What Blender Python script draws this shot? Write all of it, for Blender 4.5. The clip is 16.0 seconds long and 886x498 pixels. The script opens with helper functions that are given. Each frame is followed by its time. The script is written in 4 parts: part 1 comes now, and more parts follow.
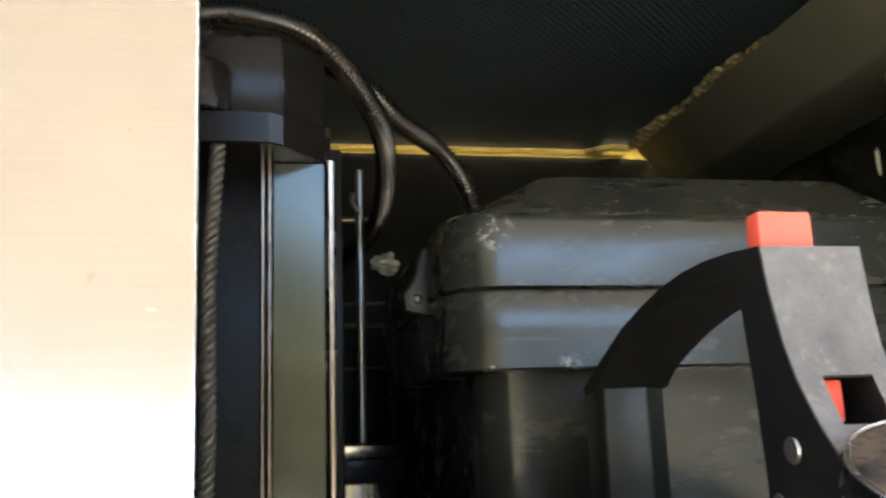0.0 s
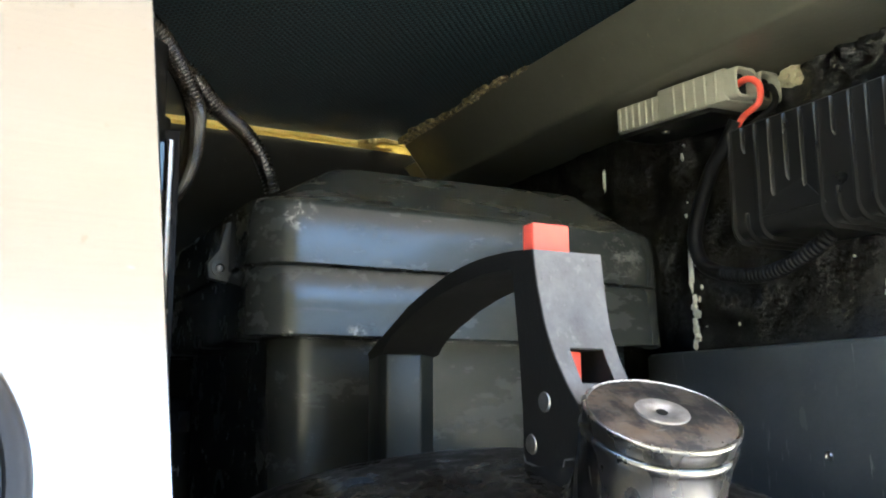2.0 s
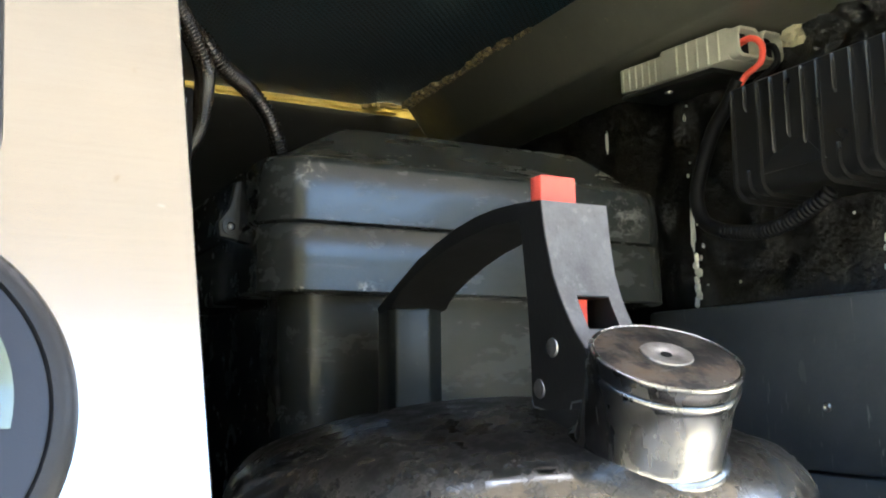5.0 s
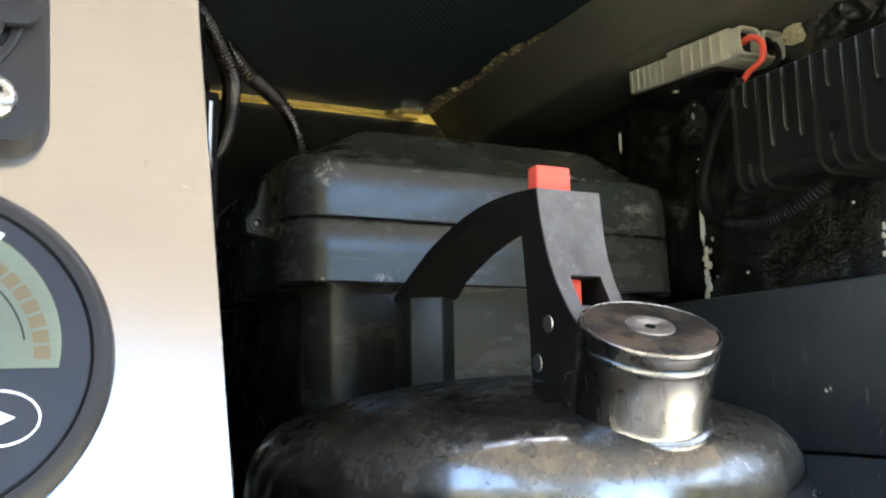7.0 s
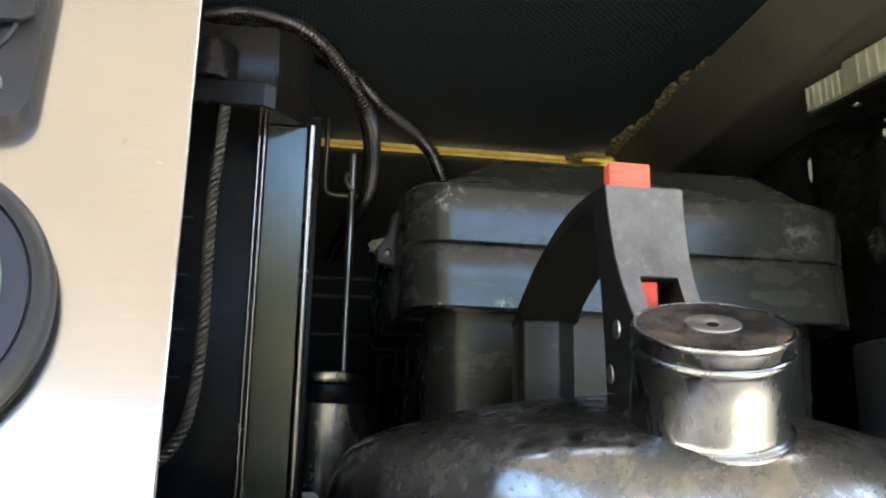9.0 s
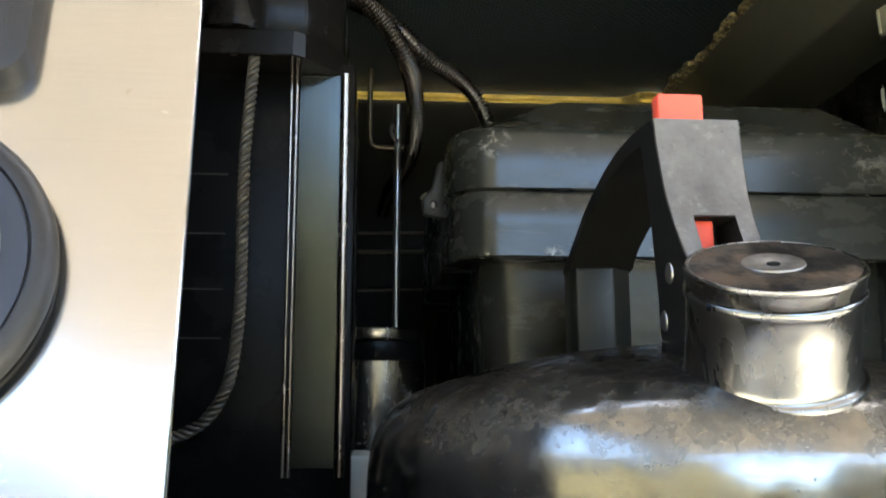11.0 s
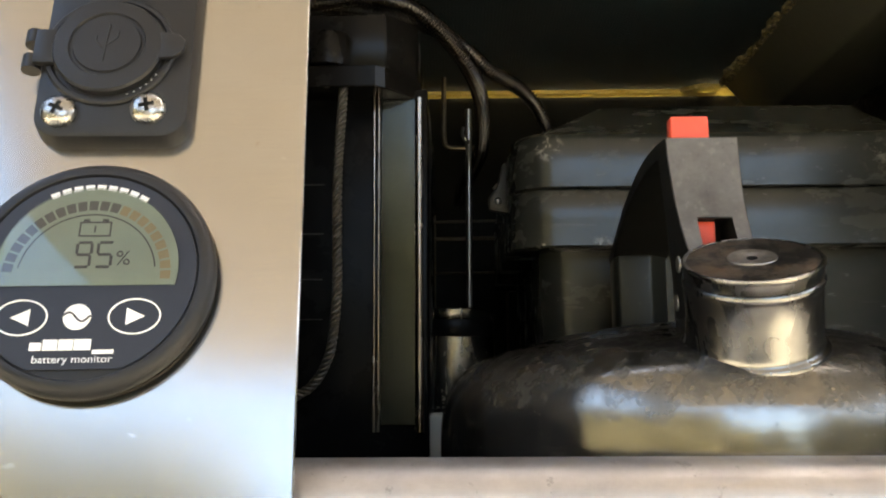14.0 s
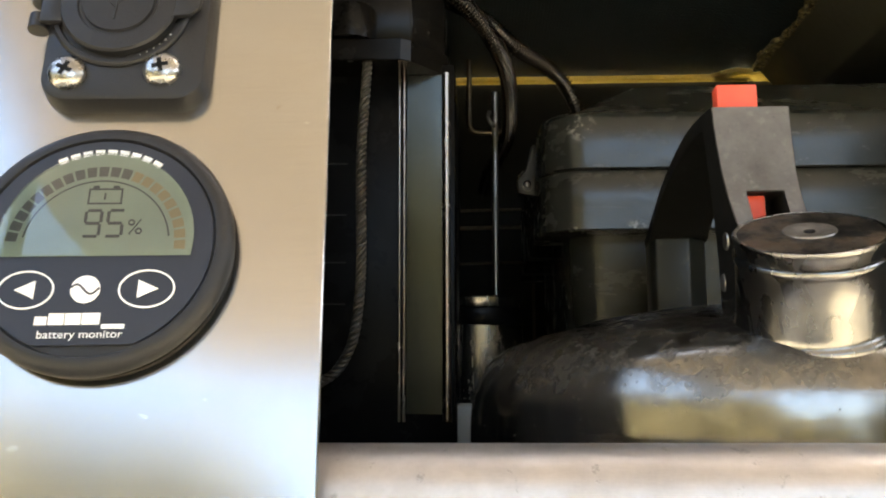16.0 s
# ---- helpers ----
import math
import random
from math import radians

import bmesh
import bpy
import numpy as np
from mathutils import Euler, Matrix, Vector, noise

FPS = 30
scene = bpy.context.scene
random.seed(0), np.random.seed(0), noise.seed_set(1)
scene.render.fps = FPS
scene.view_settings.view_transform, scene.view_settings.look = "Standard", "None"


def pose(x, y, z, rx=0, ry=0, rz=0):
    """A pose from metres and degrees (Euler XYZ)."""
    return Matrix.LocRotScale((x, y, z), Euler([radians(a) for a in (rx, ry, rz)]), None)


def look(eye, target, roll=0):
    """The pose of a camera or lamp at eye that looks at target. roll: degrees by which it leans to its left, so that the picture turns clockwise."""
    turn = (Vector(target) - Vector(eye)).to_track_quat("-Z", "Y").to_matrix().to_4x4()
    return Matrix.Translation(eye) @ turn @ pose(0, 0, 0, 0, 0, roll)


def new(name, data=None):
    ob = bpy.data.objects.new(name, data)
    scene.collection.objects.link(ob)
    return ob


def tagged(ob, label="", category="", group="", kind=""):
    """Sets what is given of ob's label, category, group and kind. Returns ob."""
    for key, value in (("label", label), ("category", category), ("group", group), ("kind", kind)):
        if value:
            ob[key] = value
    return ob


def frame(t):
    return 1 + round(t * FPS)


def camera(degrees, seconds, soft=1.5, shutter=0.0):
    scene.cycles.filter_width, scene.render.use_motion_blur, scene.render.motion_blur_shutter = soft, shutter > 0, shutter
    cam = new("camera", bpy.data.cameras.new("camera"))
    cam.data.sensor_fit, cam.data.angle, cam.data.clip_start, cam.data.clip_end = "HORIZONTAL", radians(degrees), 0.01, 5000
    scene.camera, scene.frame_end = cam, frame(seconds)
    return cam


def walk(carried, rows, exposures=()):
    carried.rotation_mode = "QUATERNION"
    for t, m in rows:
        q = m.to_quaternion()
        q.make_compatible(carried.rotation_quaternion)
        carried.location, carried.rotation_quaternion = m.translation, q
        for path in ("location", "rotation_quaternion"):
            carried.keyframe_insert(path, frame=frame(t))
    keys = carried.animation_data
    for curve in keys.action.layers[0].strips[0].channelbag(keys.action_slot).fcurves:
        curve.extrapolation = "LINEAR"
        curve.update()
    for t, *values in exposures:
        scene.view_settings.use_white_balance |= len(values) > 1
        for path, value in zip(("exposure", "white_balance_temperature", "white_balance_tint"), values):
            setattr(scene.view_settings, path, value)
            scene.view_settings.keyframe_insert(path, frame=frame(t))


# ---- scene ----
cam = camera(52.3, 16.0, soft=2.0, shutter=0.5)
PATH = [
    (0, (0.016, -0.002, 1.205), (-0.167, 1.948, 1.61), -2.0),
    (0.5, (0.01, 0.003, 1.212), (0.041, 1.975, 1.543), -2.0),
    (1, (0.015, -0.019, 1.208), (0.198, 1.952, 1.495), -2.2),
    (1.5, (-0.001, -0.043, 1.203), (0.319, 1.908, 1.507), -1.1),
    (2, (-0.014, -0.055, 1.198), (0.386, 1.874, 1.54), -0.4),
    (2.5, (-0.021, -0.054, 1.193), (0.412, 1.868, 1.535), -0.5),
    (3, (-0.023, -0.062, 1.194), (0.401, 1.863, 1.53), -0.3),
    (3.5, (-0.02, -0.061, 1.191), (0.391, 1.869, 1.517), -0.1),
    (4, (-0.019, -0.064, 1.194), (0.377, 1.873, 1.495), -0.3),
    (4.5, (-0.0193, -0.058, 1.192), (0.3853, 1.882, 1.471), -0.6),
    (7, (-0.013, -0.086, 1.178), (0.314, 1.864, 1.48), -1.1),
    (7.5, (-0.022, -0.077, 1.15), (0.158, 1.87, 1.57), 1.1),
    (8, (0.012, -0.082, 1.156), (-0.012, 1.857, 1.646), 2.2),
    (8.5, (0.045, -0.076, 1.154), (-0.117, 1.857, 1.643), 1.8),
    (9, (0.055, -0.072, 1.156), (-0.191, 1.857, 1.621), 1.2),
    (9.5, (0.056, -0.059, 1.157), (-0.255, 1.867, 1.597), 0.7),
    (10, (0.056, -0.051, 1.156), (-0.287, 1.874, 1.576), 0.5),
    (12.5, (0.085, -0.112, 1.16), (-0.426, 1.798, 1.457), -0.8),
    (13, (0.095, -0.142, 1.154), (-0.472, 1.753, 1.447), -0.6),
    (13.5, (0.097, -0.137, 1.154), (-0.482, 1.753, 1.461), -0.5),
    (14, (0.087, -0.122, 1.153), (-0.488, 1.768, 1.467), -0.3),
    (14.5, (0.08, -0.109, 1.15), (-0.502, 1.78, 1.458), -0.3),
    (15, (0.079, -0.108, 1.15), (-0.525, 1.775, 1.451), -0.2),
    (15.5, (0.082, -0.105, 1.149), (-0.529, 1.775, 1.455), -0.2),
    (16, (0.077, -0.104, 1.148), (-0.538, 1.773, 1.461), -0.1),
]
SHIFT = [
    (0, 4.13, 6350, 7),
    (0.5, 4.26, 6040, 8),
    (1, 4.71, 5862, 5),
    (1.5, 4.86, 5817, 10),
    (2, 4.31, 5640, 4),
    (3.5, 4.06, 5729, 4),
    (4.5, 4.11, 5729, 4),
    (7, 3.83, 5862, 5),
    (7.5, 3.53, 6084, 7),
    (8, 3.43, 6500, 9),
    (9, 3.91, 5995, 4),
    (10, 3.96, 5906, 2),
    (12.5, 3.57, 6735, 6),
    (14, 3.12, 7203, 6),
    (16, 3.20, 7343, 6),
]
walk(cam, [(t, look(eye, target, roll)) for t, eye, target, roll in PATH], SHIFT)

# ---- light ----
SUN_ELEV, SUN_YAW = 52.0, 30.0            # the sun stands behind the vehicle, so the open side is in shade
world = bpy.data.worlds.new("sky")
scene.world = world
world.use_nodes = True
wn = world.node_tree
wn.nodes.clear()
sky = wn.nodes.new("ShaderNodeTexSky")
sky.sky_type, sky.sun_disc = "NISHITA", False
sky.sun_elevation, sky.sun_rotation = radians(SUN_ELEV), radians(SUN_YAW)
sky.dust_density = 5.0
bg = wn.nodes.new("ShaderNodeBackground")
bg.inputs["Strength"].default_value = 0.15
wo = wn.nodes.new("ShaderNodeOutputWorld")
wn.links.new(sky.outputs[0], bg.inputs[0])
wn.links.new(bg.outputs[0], wo.inputs[0])
sun = new("sun", bpy.data.lights.new("sun", "SUN"))
sun.data.energy, sun.data.angle, sun.data.color = 4.6, radians(0.5), (1.0, 0.95, 0.87)
sx, sy = math.sin(radians(SUN_YAW)), math.cos(radians(SUN_YAW))
ce, se = math.cos(radians(SUN_ELEV)), math.sin(radians(SUN_ELEV))
sun.matrix_basis = look((sx * ce * 20, sy * ce * 20, se * 20), (0, 0, 0))


# ---- materials ----
class Mat:
    """A small node builder."""

    def __init__(self, name):
        self.m = bpy.data.materials.new(name)
        self.m.use_nodes = True
        self.t = self.m.node_tree
        self.b = self.t.nodes["Principled BSDF"]
        self.co = self.t.nodes.new("ShaderNodeTexCoord").outputs["Object"]

    def n(self, kind, **inputs):
        node = self.t.nodes.new(kind)
        for k, v in inputs.items():
            self.put(node.inputs[k.replace("_", " ")], v)
        return node

    def put(self, socket, v):
        if hasattr(v, "is_output"):
            self.t.links.new(v, socket)
        else:
            socket.default_value = v

    def set(self, **inputs):
        for k, v in inputs.items():
            self.put(self.b.inputs[k.replace("_", " ")], v)
        return self

    def scaled(self, sx, sy, sz, rot=(0, 0, 0)):
        mp = self.n("ShaderNodeMapping", Vector=self.co)
        mp.inputs["Scale"].default_value = (sx, sy, sz)
        mp.inputs["Rotation"].default_value = rot
        return mp.outputs[0]

    def noise(self, scale, detail=4.0, rough=0.6, vec=None):
        return self.n("ShaderNodeTexNoise", Vector=vec or self.co, Scale=scale, Detail=detail, Roughness=rough).outputs["Fac"]

    def ramp(self, fac, lo, hi, c0=0.0, c1=1.0):
        r = self.n("ShaderNodeMapRange", Value=fac)
        for k, v in (("From Min", lo), ("From Max", hi), ("To Min", c0), ("To Max", c1)):
            r.inputs[k].default_value = v
        return r.outputs[0]

    def mix(self, fac, a, b):
        x = self.t.nodes.new("ShaderNodeMix")
        x.data_type = "RGBA"
        self.put(x.inputs[0], fac)
        for s, v in ((6, a), (7, b)):
            self.put(x.inputs[s], (*v, 1) if isinstance(v, tuple) else v)
        return x.outputs[2]

    def math(self, op, a, b=0.0):
        x = self.t.nodes.new("ShaderNodeMath")
        x.operation = op
        self.put(x.inputs[0], a)
        self.put(x.inputs[1], b)
        return x.outputs[0]

    def bump(self, height, dist=0.0005, strength=1.0, normal=None):
        bp = self.n("ShaderNodeBump", Height=height, Strength=strength)
        bp.inputs["Distance"].default_value = dist
        if normal:
            self.t.links.new(normal, bp.inputs["Normal"])
        self.t.links.new(bp.outputs[0], self.b.inputs["Normal"])
        return bp.outputs[0]

    def near(self, at, lo, hi):
        """One near a place, falling to nought between the two distances."""
        d = self.n("ShaderNodeVectorMath", Vector=self.co)
        d.operation = "DISTANCE"
        d.inputs[1].default_value = at
        return self.ramp(d.outputs["Value"], lo, hi, 1.0, 0.0)


def plastic(name, col, rough=0.45, grain=0.25, scale=900.0, dusty=0.15, dust=(0.16, 0.15, 0.13), spec=0.5):
    m = Mat(name)
    big = m.noise(18.0, 5.0, 0.65)
    fine = m.noise(scale, 2.0)
    spots = m.ramp(m.noise(160.0, 4.0, 0.7), 0.62, 0.75)
    c = m.mix(m.ramp(big, 0.3, 0.75), col, tuple(v * 1.5 + 0.002 for v in col))
    c = m.mix(m.math("MULTIPLY", spots, dusty), c, dust)
    m.set(Base_Color=c, Roughness=m.ramp(big, 0.25, 0.8, rough - 0.1, rough + 0.15))
    m.set(Specular_IOR_Level=spec)
    m.bump(fine, 0.0002, grain)
    return m.m


def steel(name, col=(0.62, 0.6, 0.57), rough=0.2, brush=(1, 1, 1), dirt=0.3, dirt_col=(0.05, 0.04, 0.03), lo=0.55, hi=0.68):
    m = Mat(name)
    streak = m.noise(300.0, 3.0, 0.6, m.scaled(*brush))
    d = m.math("MULTIPLY", m.ramp(m.noise(60.0, 6.0, 0.75), lo, hi), dirt)
    m.set(Base_Color=m.mix(d, m.mix(m.ramp(streak, 0.35, 0.7), col, tuple(v * 0.72 for v in col)), dirt_col), Metallic=m.ramp(d, 0, 1, 1.0, 0.3),
          Roughness=m.math("ADD", m.ramp(streak, 0.3, 0.7, rough - 0.05, rough + 0.07), m.math("MULTIPLY", d, 0.3)))
    m.bump(streak, 0.00004, 0.3)
    return m.m


def aluminium():
    m = Mat("brushed_aluminium")
    grain = m.noise(1100.0, 3.0, 0.7, m.scaled(0.03, 1.0, 1.0))
    cloud = m.noise(16.0, 3.0, 0.55, m.scaled(0.6, 1.0, 1.0))
    smear = m.noise(60.0, 4.0, 0.6, m.scaled(0.25, 1.0, 1.0))
    pits = m.ramp(m.noise(320.0, 1.0, 0.5), 0.74, 0.80)
    nicks = m.ramp(m.noise(240.0, 2.0, 0.5, m.scaled(0.45, 1.0, 1.0, (0, 0, 0.5))), 0.735, 0.75)
    c = m.mix(m.ramp(cloud, 0.3, 0.7), (0.60, 0.58, 0.555), (0.52, 0.495, 0.46))
    c = m.mix(m.ramp(smear, 0.35, 0.7, 0.0, 0.35), c, (0.60, 0.535, 0.44))
    c = m.mix(m.ramp(grain, 0.3, 0.7, 0.0, 0.16), c, (0.36, 0.345, 0.32))
    c = m.mix(m.math("MULTIPLY", pits, 0.4), c, (0.42, 0.34, 0.25))
    c = m.mix(m.math("MULTIPLY", nicks, 0.5), c, (0.80, 0.79, 0.76))
    m.set(Base_Color=c, Metallic=1.0, Roughness=m.ramp(m.math("ADD", cloud, m.math("MULTIPLY", smear, 0.4)), 0.4, 1.0, 0.12, 0.21))
    m.bump(grain, 0.00002, 0.10)
    return m.m


def kettle_steel():
    m = Mat("sooty_kettle_steel")
    blot = m.noise(34.0, 7.0, 0.72)
    z = m.n("ShaderNodeSeparateXYZ", Vector=m.co).outputs["Z"]
    ragged = m.math("ADD", z, m.math("MULTIPLY", m.math("SUBTRACT", blot, 0.5), 0.030))
    top = m.ramp(ragged, 0.096, 0.120)
    fine = m.noise(190.0, 5.0, 0.7)
    soot = m.math("MULTIPLY", m.ramp(m.math("ADD", blot, m.math("MULTIPLY", fine, 0.45)), 0.58, 0.80), m.ramp(top, 0, 1, 0.10, 1.0))
    flakes = m.math("MULTIPLY", m.ramp(m.math("ADD", m.noise(120.0, 6.0, 0.75), m.math("MULTIPLY", fine, 0.3)), 0.66, 0.74), m.ramp(top, 0, 1, 0.10, 0.8))
    soot = m.math("MAXIMUM", soot, flakes)
    scratch = m.ramp(m.noise(240.0, 3.0, 0.6, m.scaled(0.16, 1.0, 1.0, (0, 0, 0.45))), 0.675, 0.70, 0.0, 0.7)
    speck = m.math("MULTIPLY", m.ramp(m.noise(620.0, 4.0, 0.65), 0.64, 0.69), 0.6)
    d = m.math("MAXIMUM", soot, speck)
    c = m.mix(m.ramp(m.noise(9.0, 3.0), 0.35, 0.7), (0.44, 0.415, 0.375), (0.30, 0.28, 0.25))
    c = m.mix(top, c, (0.048, 0.041, 0.032))
    c = m.mix(m.math("MULTIPLY", scratch, top), c, (0.22, 0.20, 0.17))
    m.set(Base_Color=m.mix(d, c, (0.009, 0.008, 0.007)), Metallic=m.ramp(d, 0, 1, 1.0, 0.0), Specular_IOR_Level=m.ramp(d, 0, 1, 0.5, 0.2),
          Roughness=m.math("ADD", m.ramp(blot, 0.3, 0.7, 0.09, 0.20), m.math("MULTIPLY", d, 0.30)))
    dents = m.noise(22.0, 2.0)
    brush = m.noise(260.0, 4.0, 0.65, m.scaled(0.06, 0.06, 1.0))
    h = m.math("ADD", m.math("MULTIPLY", dents, 5.0), m.math("MULTIPLY", fine, 0.16))
    m.bump(m.math("ADD", h, m.math("MULTIPLY", brush, 0.30)), 0.0005, 0.5)
    return m.m


def lid_stains():
    m = Mat("stained_lid_steel")
    big, mid, fine = m.noise(70.0, 3.0, 0.6), m.noise(170.0, 6.0, 0.7), m.noise(700.0, 3.0, 0.7)
    rust = m.ramp(m.math("ADD", big, m.math("MULTIPLY", mid, 0.3)), 0.42, 0.86)
    c = m.mix(rust, (0.15, 0.135, 0.115), (0.155, 0.098, 0.055))
    tar = m.ramp(m.math("ADD", m.noise(85.0, 6.0, 0.72, m.scaled(1.0, 0.55, 1, (0, 0, 0.7))), m.math("MULTIPLY", fine, 0.15)), 0.52, 0.64)
    c = m.mix(tar, c, (0.012, 0.011, 0.010))
    scrape = m.ramp(m.noise(420.0, 3.0, 0.6, m.scaled(0.25, 1.0, 1.0, (0, 0, 0.5))), 0.66, 0.72, 0.0, 0.5)
    c = m.mix(scrape, c, (0.30, 0.27, 0.23))
    m.set(Base_Color=c, Metallic=m.ramp(m.math("MAXIMUM", rust, tar), 0, 1, 0.9, 0.45), Roughness=m.ramp(m.math("ADD", rust, mid), 0.3, 1.5, 0.24, 0.5))
    m.bump(m.math("ADD", tar, m.math("MULTIPLY", fine, 0.4)), 0.0002, 0.5)
    return m.m


def box_plastic():
    m = Mat("scuffed_black_polypropylene")
    big = m.noise(16.0, 6.0, 0.7)
    wipe = m.noise(60.0, 5.0, 0.7, m.scaled(0.35, 1.0, 1.0))
    c = m.mix(m.ramp(big, 0.3, 0.75), (0.020, 0.022, 0.019), (0.038, 0.040, 0.034))
    c = m.mix(m.ramp(wipe, 0.45, 0.9, 0.0, 0.30), c, (0.085, 0.082, 0.072))
    scuff = m.ramp(m.noise(150.0, 3.0, 0.7, m.scaled(0.10, 1.0, 1.0, (0, 0.05, 0))), 0.66, 0.74, 0.0, 0.16)
    c = m.mix(scuff, c, (0.20, 0.20, 0.185))
    chips = m.ramp(m.noise(210.0, 5.0, 0.75), 0.52, 0.6)
    worn = m.math("MAXIMUM", m.near((-0.100, -0.102, 0.234), 0.002, 0.010), m.near((-0.101, -0.102, 0.1795), 0.001, 0.006))
    worn = m.math("MAXIMUM", worn, m.math("MULTIPLY", m.near((0.082, -0.102, 0.226), 0.001, 0.016), 0.35))
    worn = m.math("MAXIMUM", worn, m.near((-0.072, -0.102, 0.1795), 0.001, 0.006))
    c = m.mix(m.math("MULTIPLY", chips, worn), c, (0.42, 0.40, 0.35))
    # Paler on upward faces: settled dust, with light on the lid painted in.
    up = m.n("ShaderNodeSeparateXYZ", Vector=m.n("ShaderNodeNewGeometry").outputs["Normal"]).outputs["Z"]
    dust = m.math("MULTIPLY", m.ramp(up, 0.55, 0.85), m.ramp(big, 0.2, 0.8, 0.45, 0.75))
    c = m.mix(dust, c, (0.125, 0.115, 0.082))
    m.set(Base_Color=c, Roughness=m.ramp(wipe, 0.3, 0.75, 0.17, 0.34), Specular_IOR_Level=0.6)
    m.bump(m.math("ADD", m.math("MULTIPLY", m.noise(9.0, 2.0), 4.0), m.math("MULTIPLY", m.noise(700.0, 2.0), 0.15)), 0.0008, 0.4)
    return m.m


def woven_mat():
    m = Mat("teal_woven_mat")
    v = m.scaled(1, 1, 1, (0, 0, 0.0))
    br = m.n("ShaderNodeTexBrick", Vector=v, Scale=1.0)
    for k, val in (("Brick Width", 0.0052), ("Row Height", 0.0026), ("Mortar Size", 0.0010), ("Mortar Smooth", 0.4)):
        br.inputs[k].default_value = val
    gap = br.outputs["Fac"]
    big = m.noise(7.0, 4.0)
    c = m.mix(m.ramp(big, 0.3, 0.7), (0.022, 0.064, 0.084), (0.036, 0.092, 0.116))
    c = m.mix(gap, c, (0.002, 0.004, 0.005))
    specks = m.ramp(m.noise(260.0, 2.0, 0.5), 0.765, 0.78)
    c = m.mix(specks, c, (0.35, 0.35, 0.3))
    m.set(Base_Color=c, Roughness=0.45)
    m.bump(m.math("SUBTRACT", 1.0, gap), 0.0026, 1.0)
    return m.m


def bitumen():
    m = Mat("crinkled_black_sealant")
    n1, n2 = m.noise(55.0, 6.0, 0.7), m.noise(260.0, 4.0, 0.7)
    m.set(Base_Color=m.mix(m.ramp(n1, 0.35, 0.7), (0.006, 0.006, 0.0055), (0.014, 0.0135, 0.011)), Roughness=m.ramp(n2, 0.3, 0.7, 0.04, 0.16), Specular_IOR_Level=1.0)
    m.bump(m.math("ADD", n1, m.math("MULTIPLY", n2, 0.20)), 0.006, 1.0)
    return m.m


def beam_paint():
    m = Mat("dusty_dark_beam_paint")
    n1, n2 = m.noise(20.0, 6.0, 0.7), m.noise(220.0, 4.0, 0.7)
    c = m.mix(m.ramp(n1, 0.25, 0.85), (0.078, 0.077, 0.055), (0.122, 0.118, 0.086))
    c = m.mix(m.ramp(n2, 0.66, 0.74, 0.0, 0.5), c, (0.3, 0.26, 0.17))
    # Yellow tint at the far end paints the glow of the backlit foam.
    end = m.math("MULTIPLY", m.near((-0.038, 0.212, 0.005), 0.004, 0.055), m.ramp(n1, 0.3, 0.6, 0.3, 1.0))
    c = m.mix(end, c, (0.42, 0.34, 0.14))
    m.set(Base_Color=c, Roughness=m.ramp(n1, 0.3, 0.7, 0.33, 0.42))
    m.bump(n2, 0.0006, 0.35)
    return m.m


def foam():
    m = Mat("yellowed_sealant_foam")
    n1 = m.noise(90.0, 5.0, 0.7)
    c = m.mix(m.ramp(n1, 0.35, 0.65), (0.60, 0.51, 0.22), (0.46, 0.37, 0.14))
    tr = m.n("ShaderNodeBsdfTranslucent", Color=c)
    mx = m.n("ShaderNodeMixShader", Fac=0.32)
    m.set(Base_Color=c, Roughness=0.5)
    m.bump(n1, 0.003, 0.8)
    out = m.t.nodes["Material Output"]
    m.t.links.new(m.b.outputs[0], mx.inputs[1])
    m.t.links.new(tr.outputs[0], mx.inputs[2])
    m.t.links.new(mx.outputs[0], out.inputs[0])
    return m.m


def mottled_face():
    m = Mat("mottled_handle_face")
    big, mid, fine = m.noise(75.0, 5.0, 0.65), m.noise(260.0, 5.0, 0.7), m.noise(900.0, 3.0, 0.7)
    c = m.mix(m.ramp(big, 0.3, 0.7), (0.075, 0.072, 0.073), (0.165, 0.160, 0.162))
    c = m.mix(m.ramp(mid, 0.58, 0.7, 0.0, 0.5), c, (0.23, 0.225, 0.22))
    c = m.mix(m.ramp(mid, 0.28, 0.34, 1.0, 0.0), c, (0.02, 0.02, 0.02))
    m.set(Base_Color=c, Roughness=m.ramp(big, 0.3, 0.7, 0.4, 0.6))
    m.bump(m.math("ADD", mid, m.math("MULTIPLY", fine, 0.4)), 0.0004, 0.7)
    return m.m


def pane_glass():
    m = Mat("clear_pane")
    fr = m.n("ShaderNodeFresnel", IOR=1.5).outputs[0]
    gl = m.n("ShaderNodeBsdfGlossy", Roughness=0.02)
    tp = m.n("ShaderNodeBsdfTransparent")
    mx = m.n("ShaderNodeMixShader", Fac=fr)
    m.t.links.new(tp.outputs[0], mx.inputs[1])
    m.t.links.new(gl.outputs[0], mx.inputs[2])
    m.t.links.new(mx.outputs[0], m.t.nodes["Material Output"].inputs[0])
    return m.m


def dry_grass():
    m = Mat("dry_grass_ground")
    n1, n2 = m.noise(0.8, 6.0, 0.7), m.noise(9.0, 6.0, 0.75)
    c = m.mix(m.ramp(n2, 0.35, 0.7), (0.29, 0.26, 0.195), (0.16, 0.16, 0.115))
    m.set(Base_Color=m.mix(m.ramp(n1, 0.4, 0.65), c, (0.35, 0.315, 0.255)), Roughness=0.9)
    m.bump(n2, 0.05, 1.0)
    return m.m


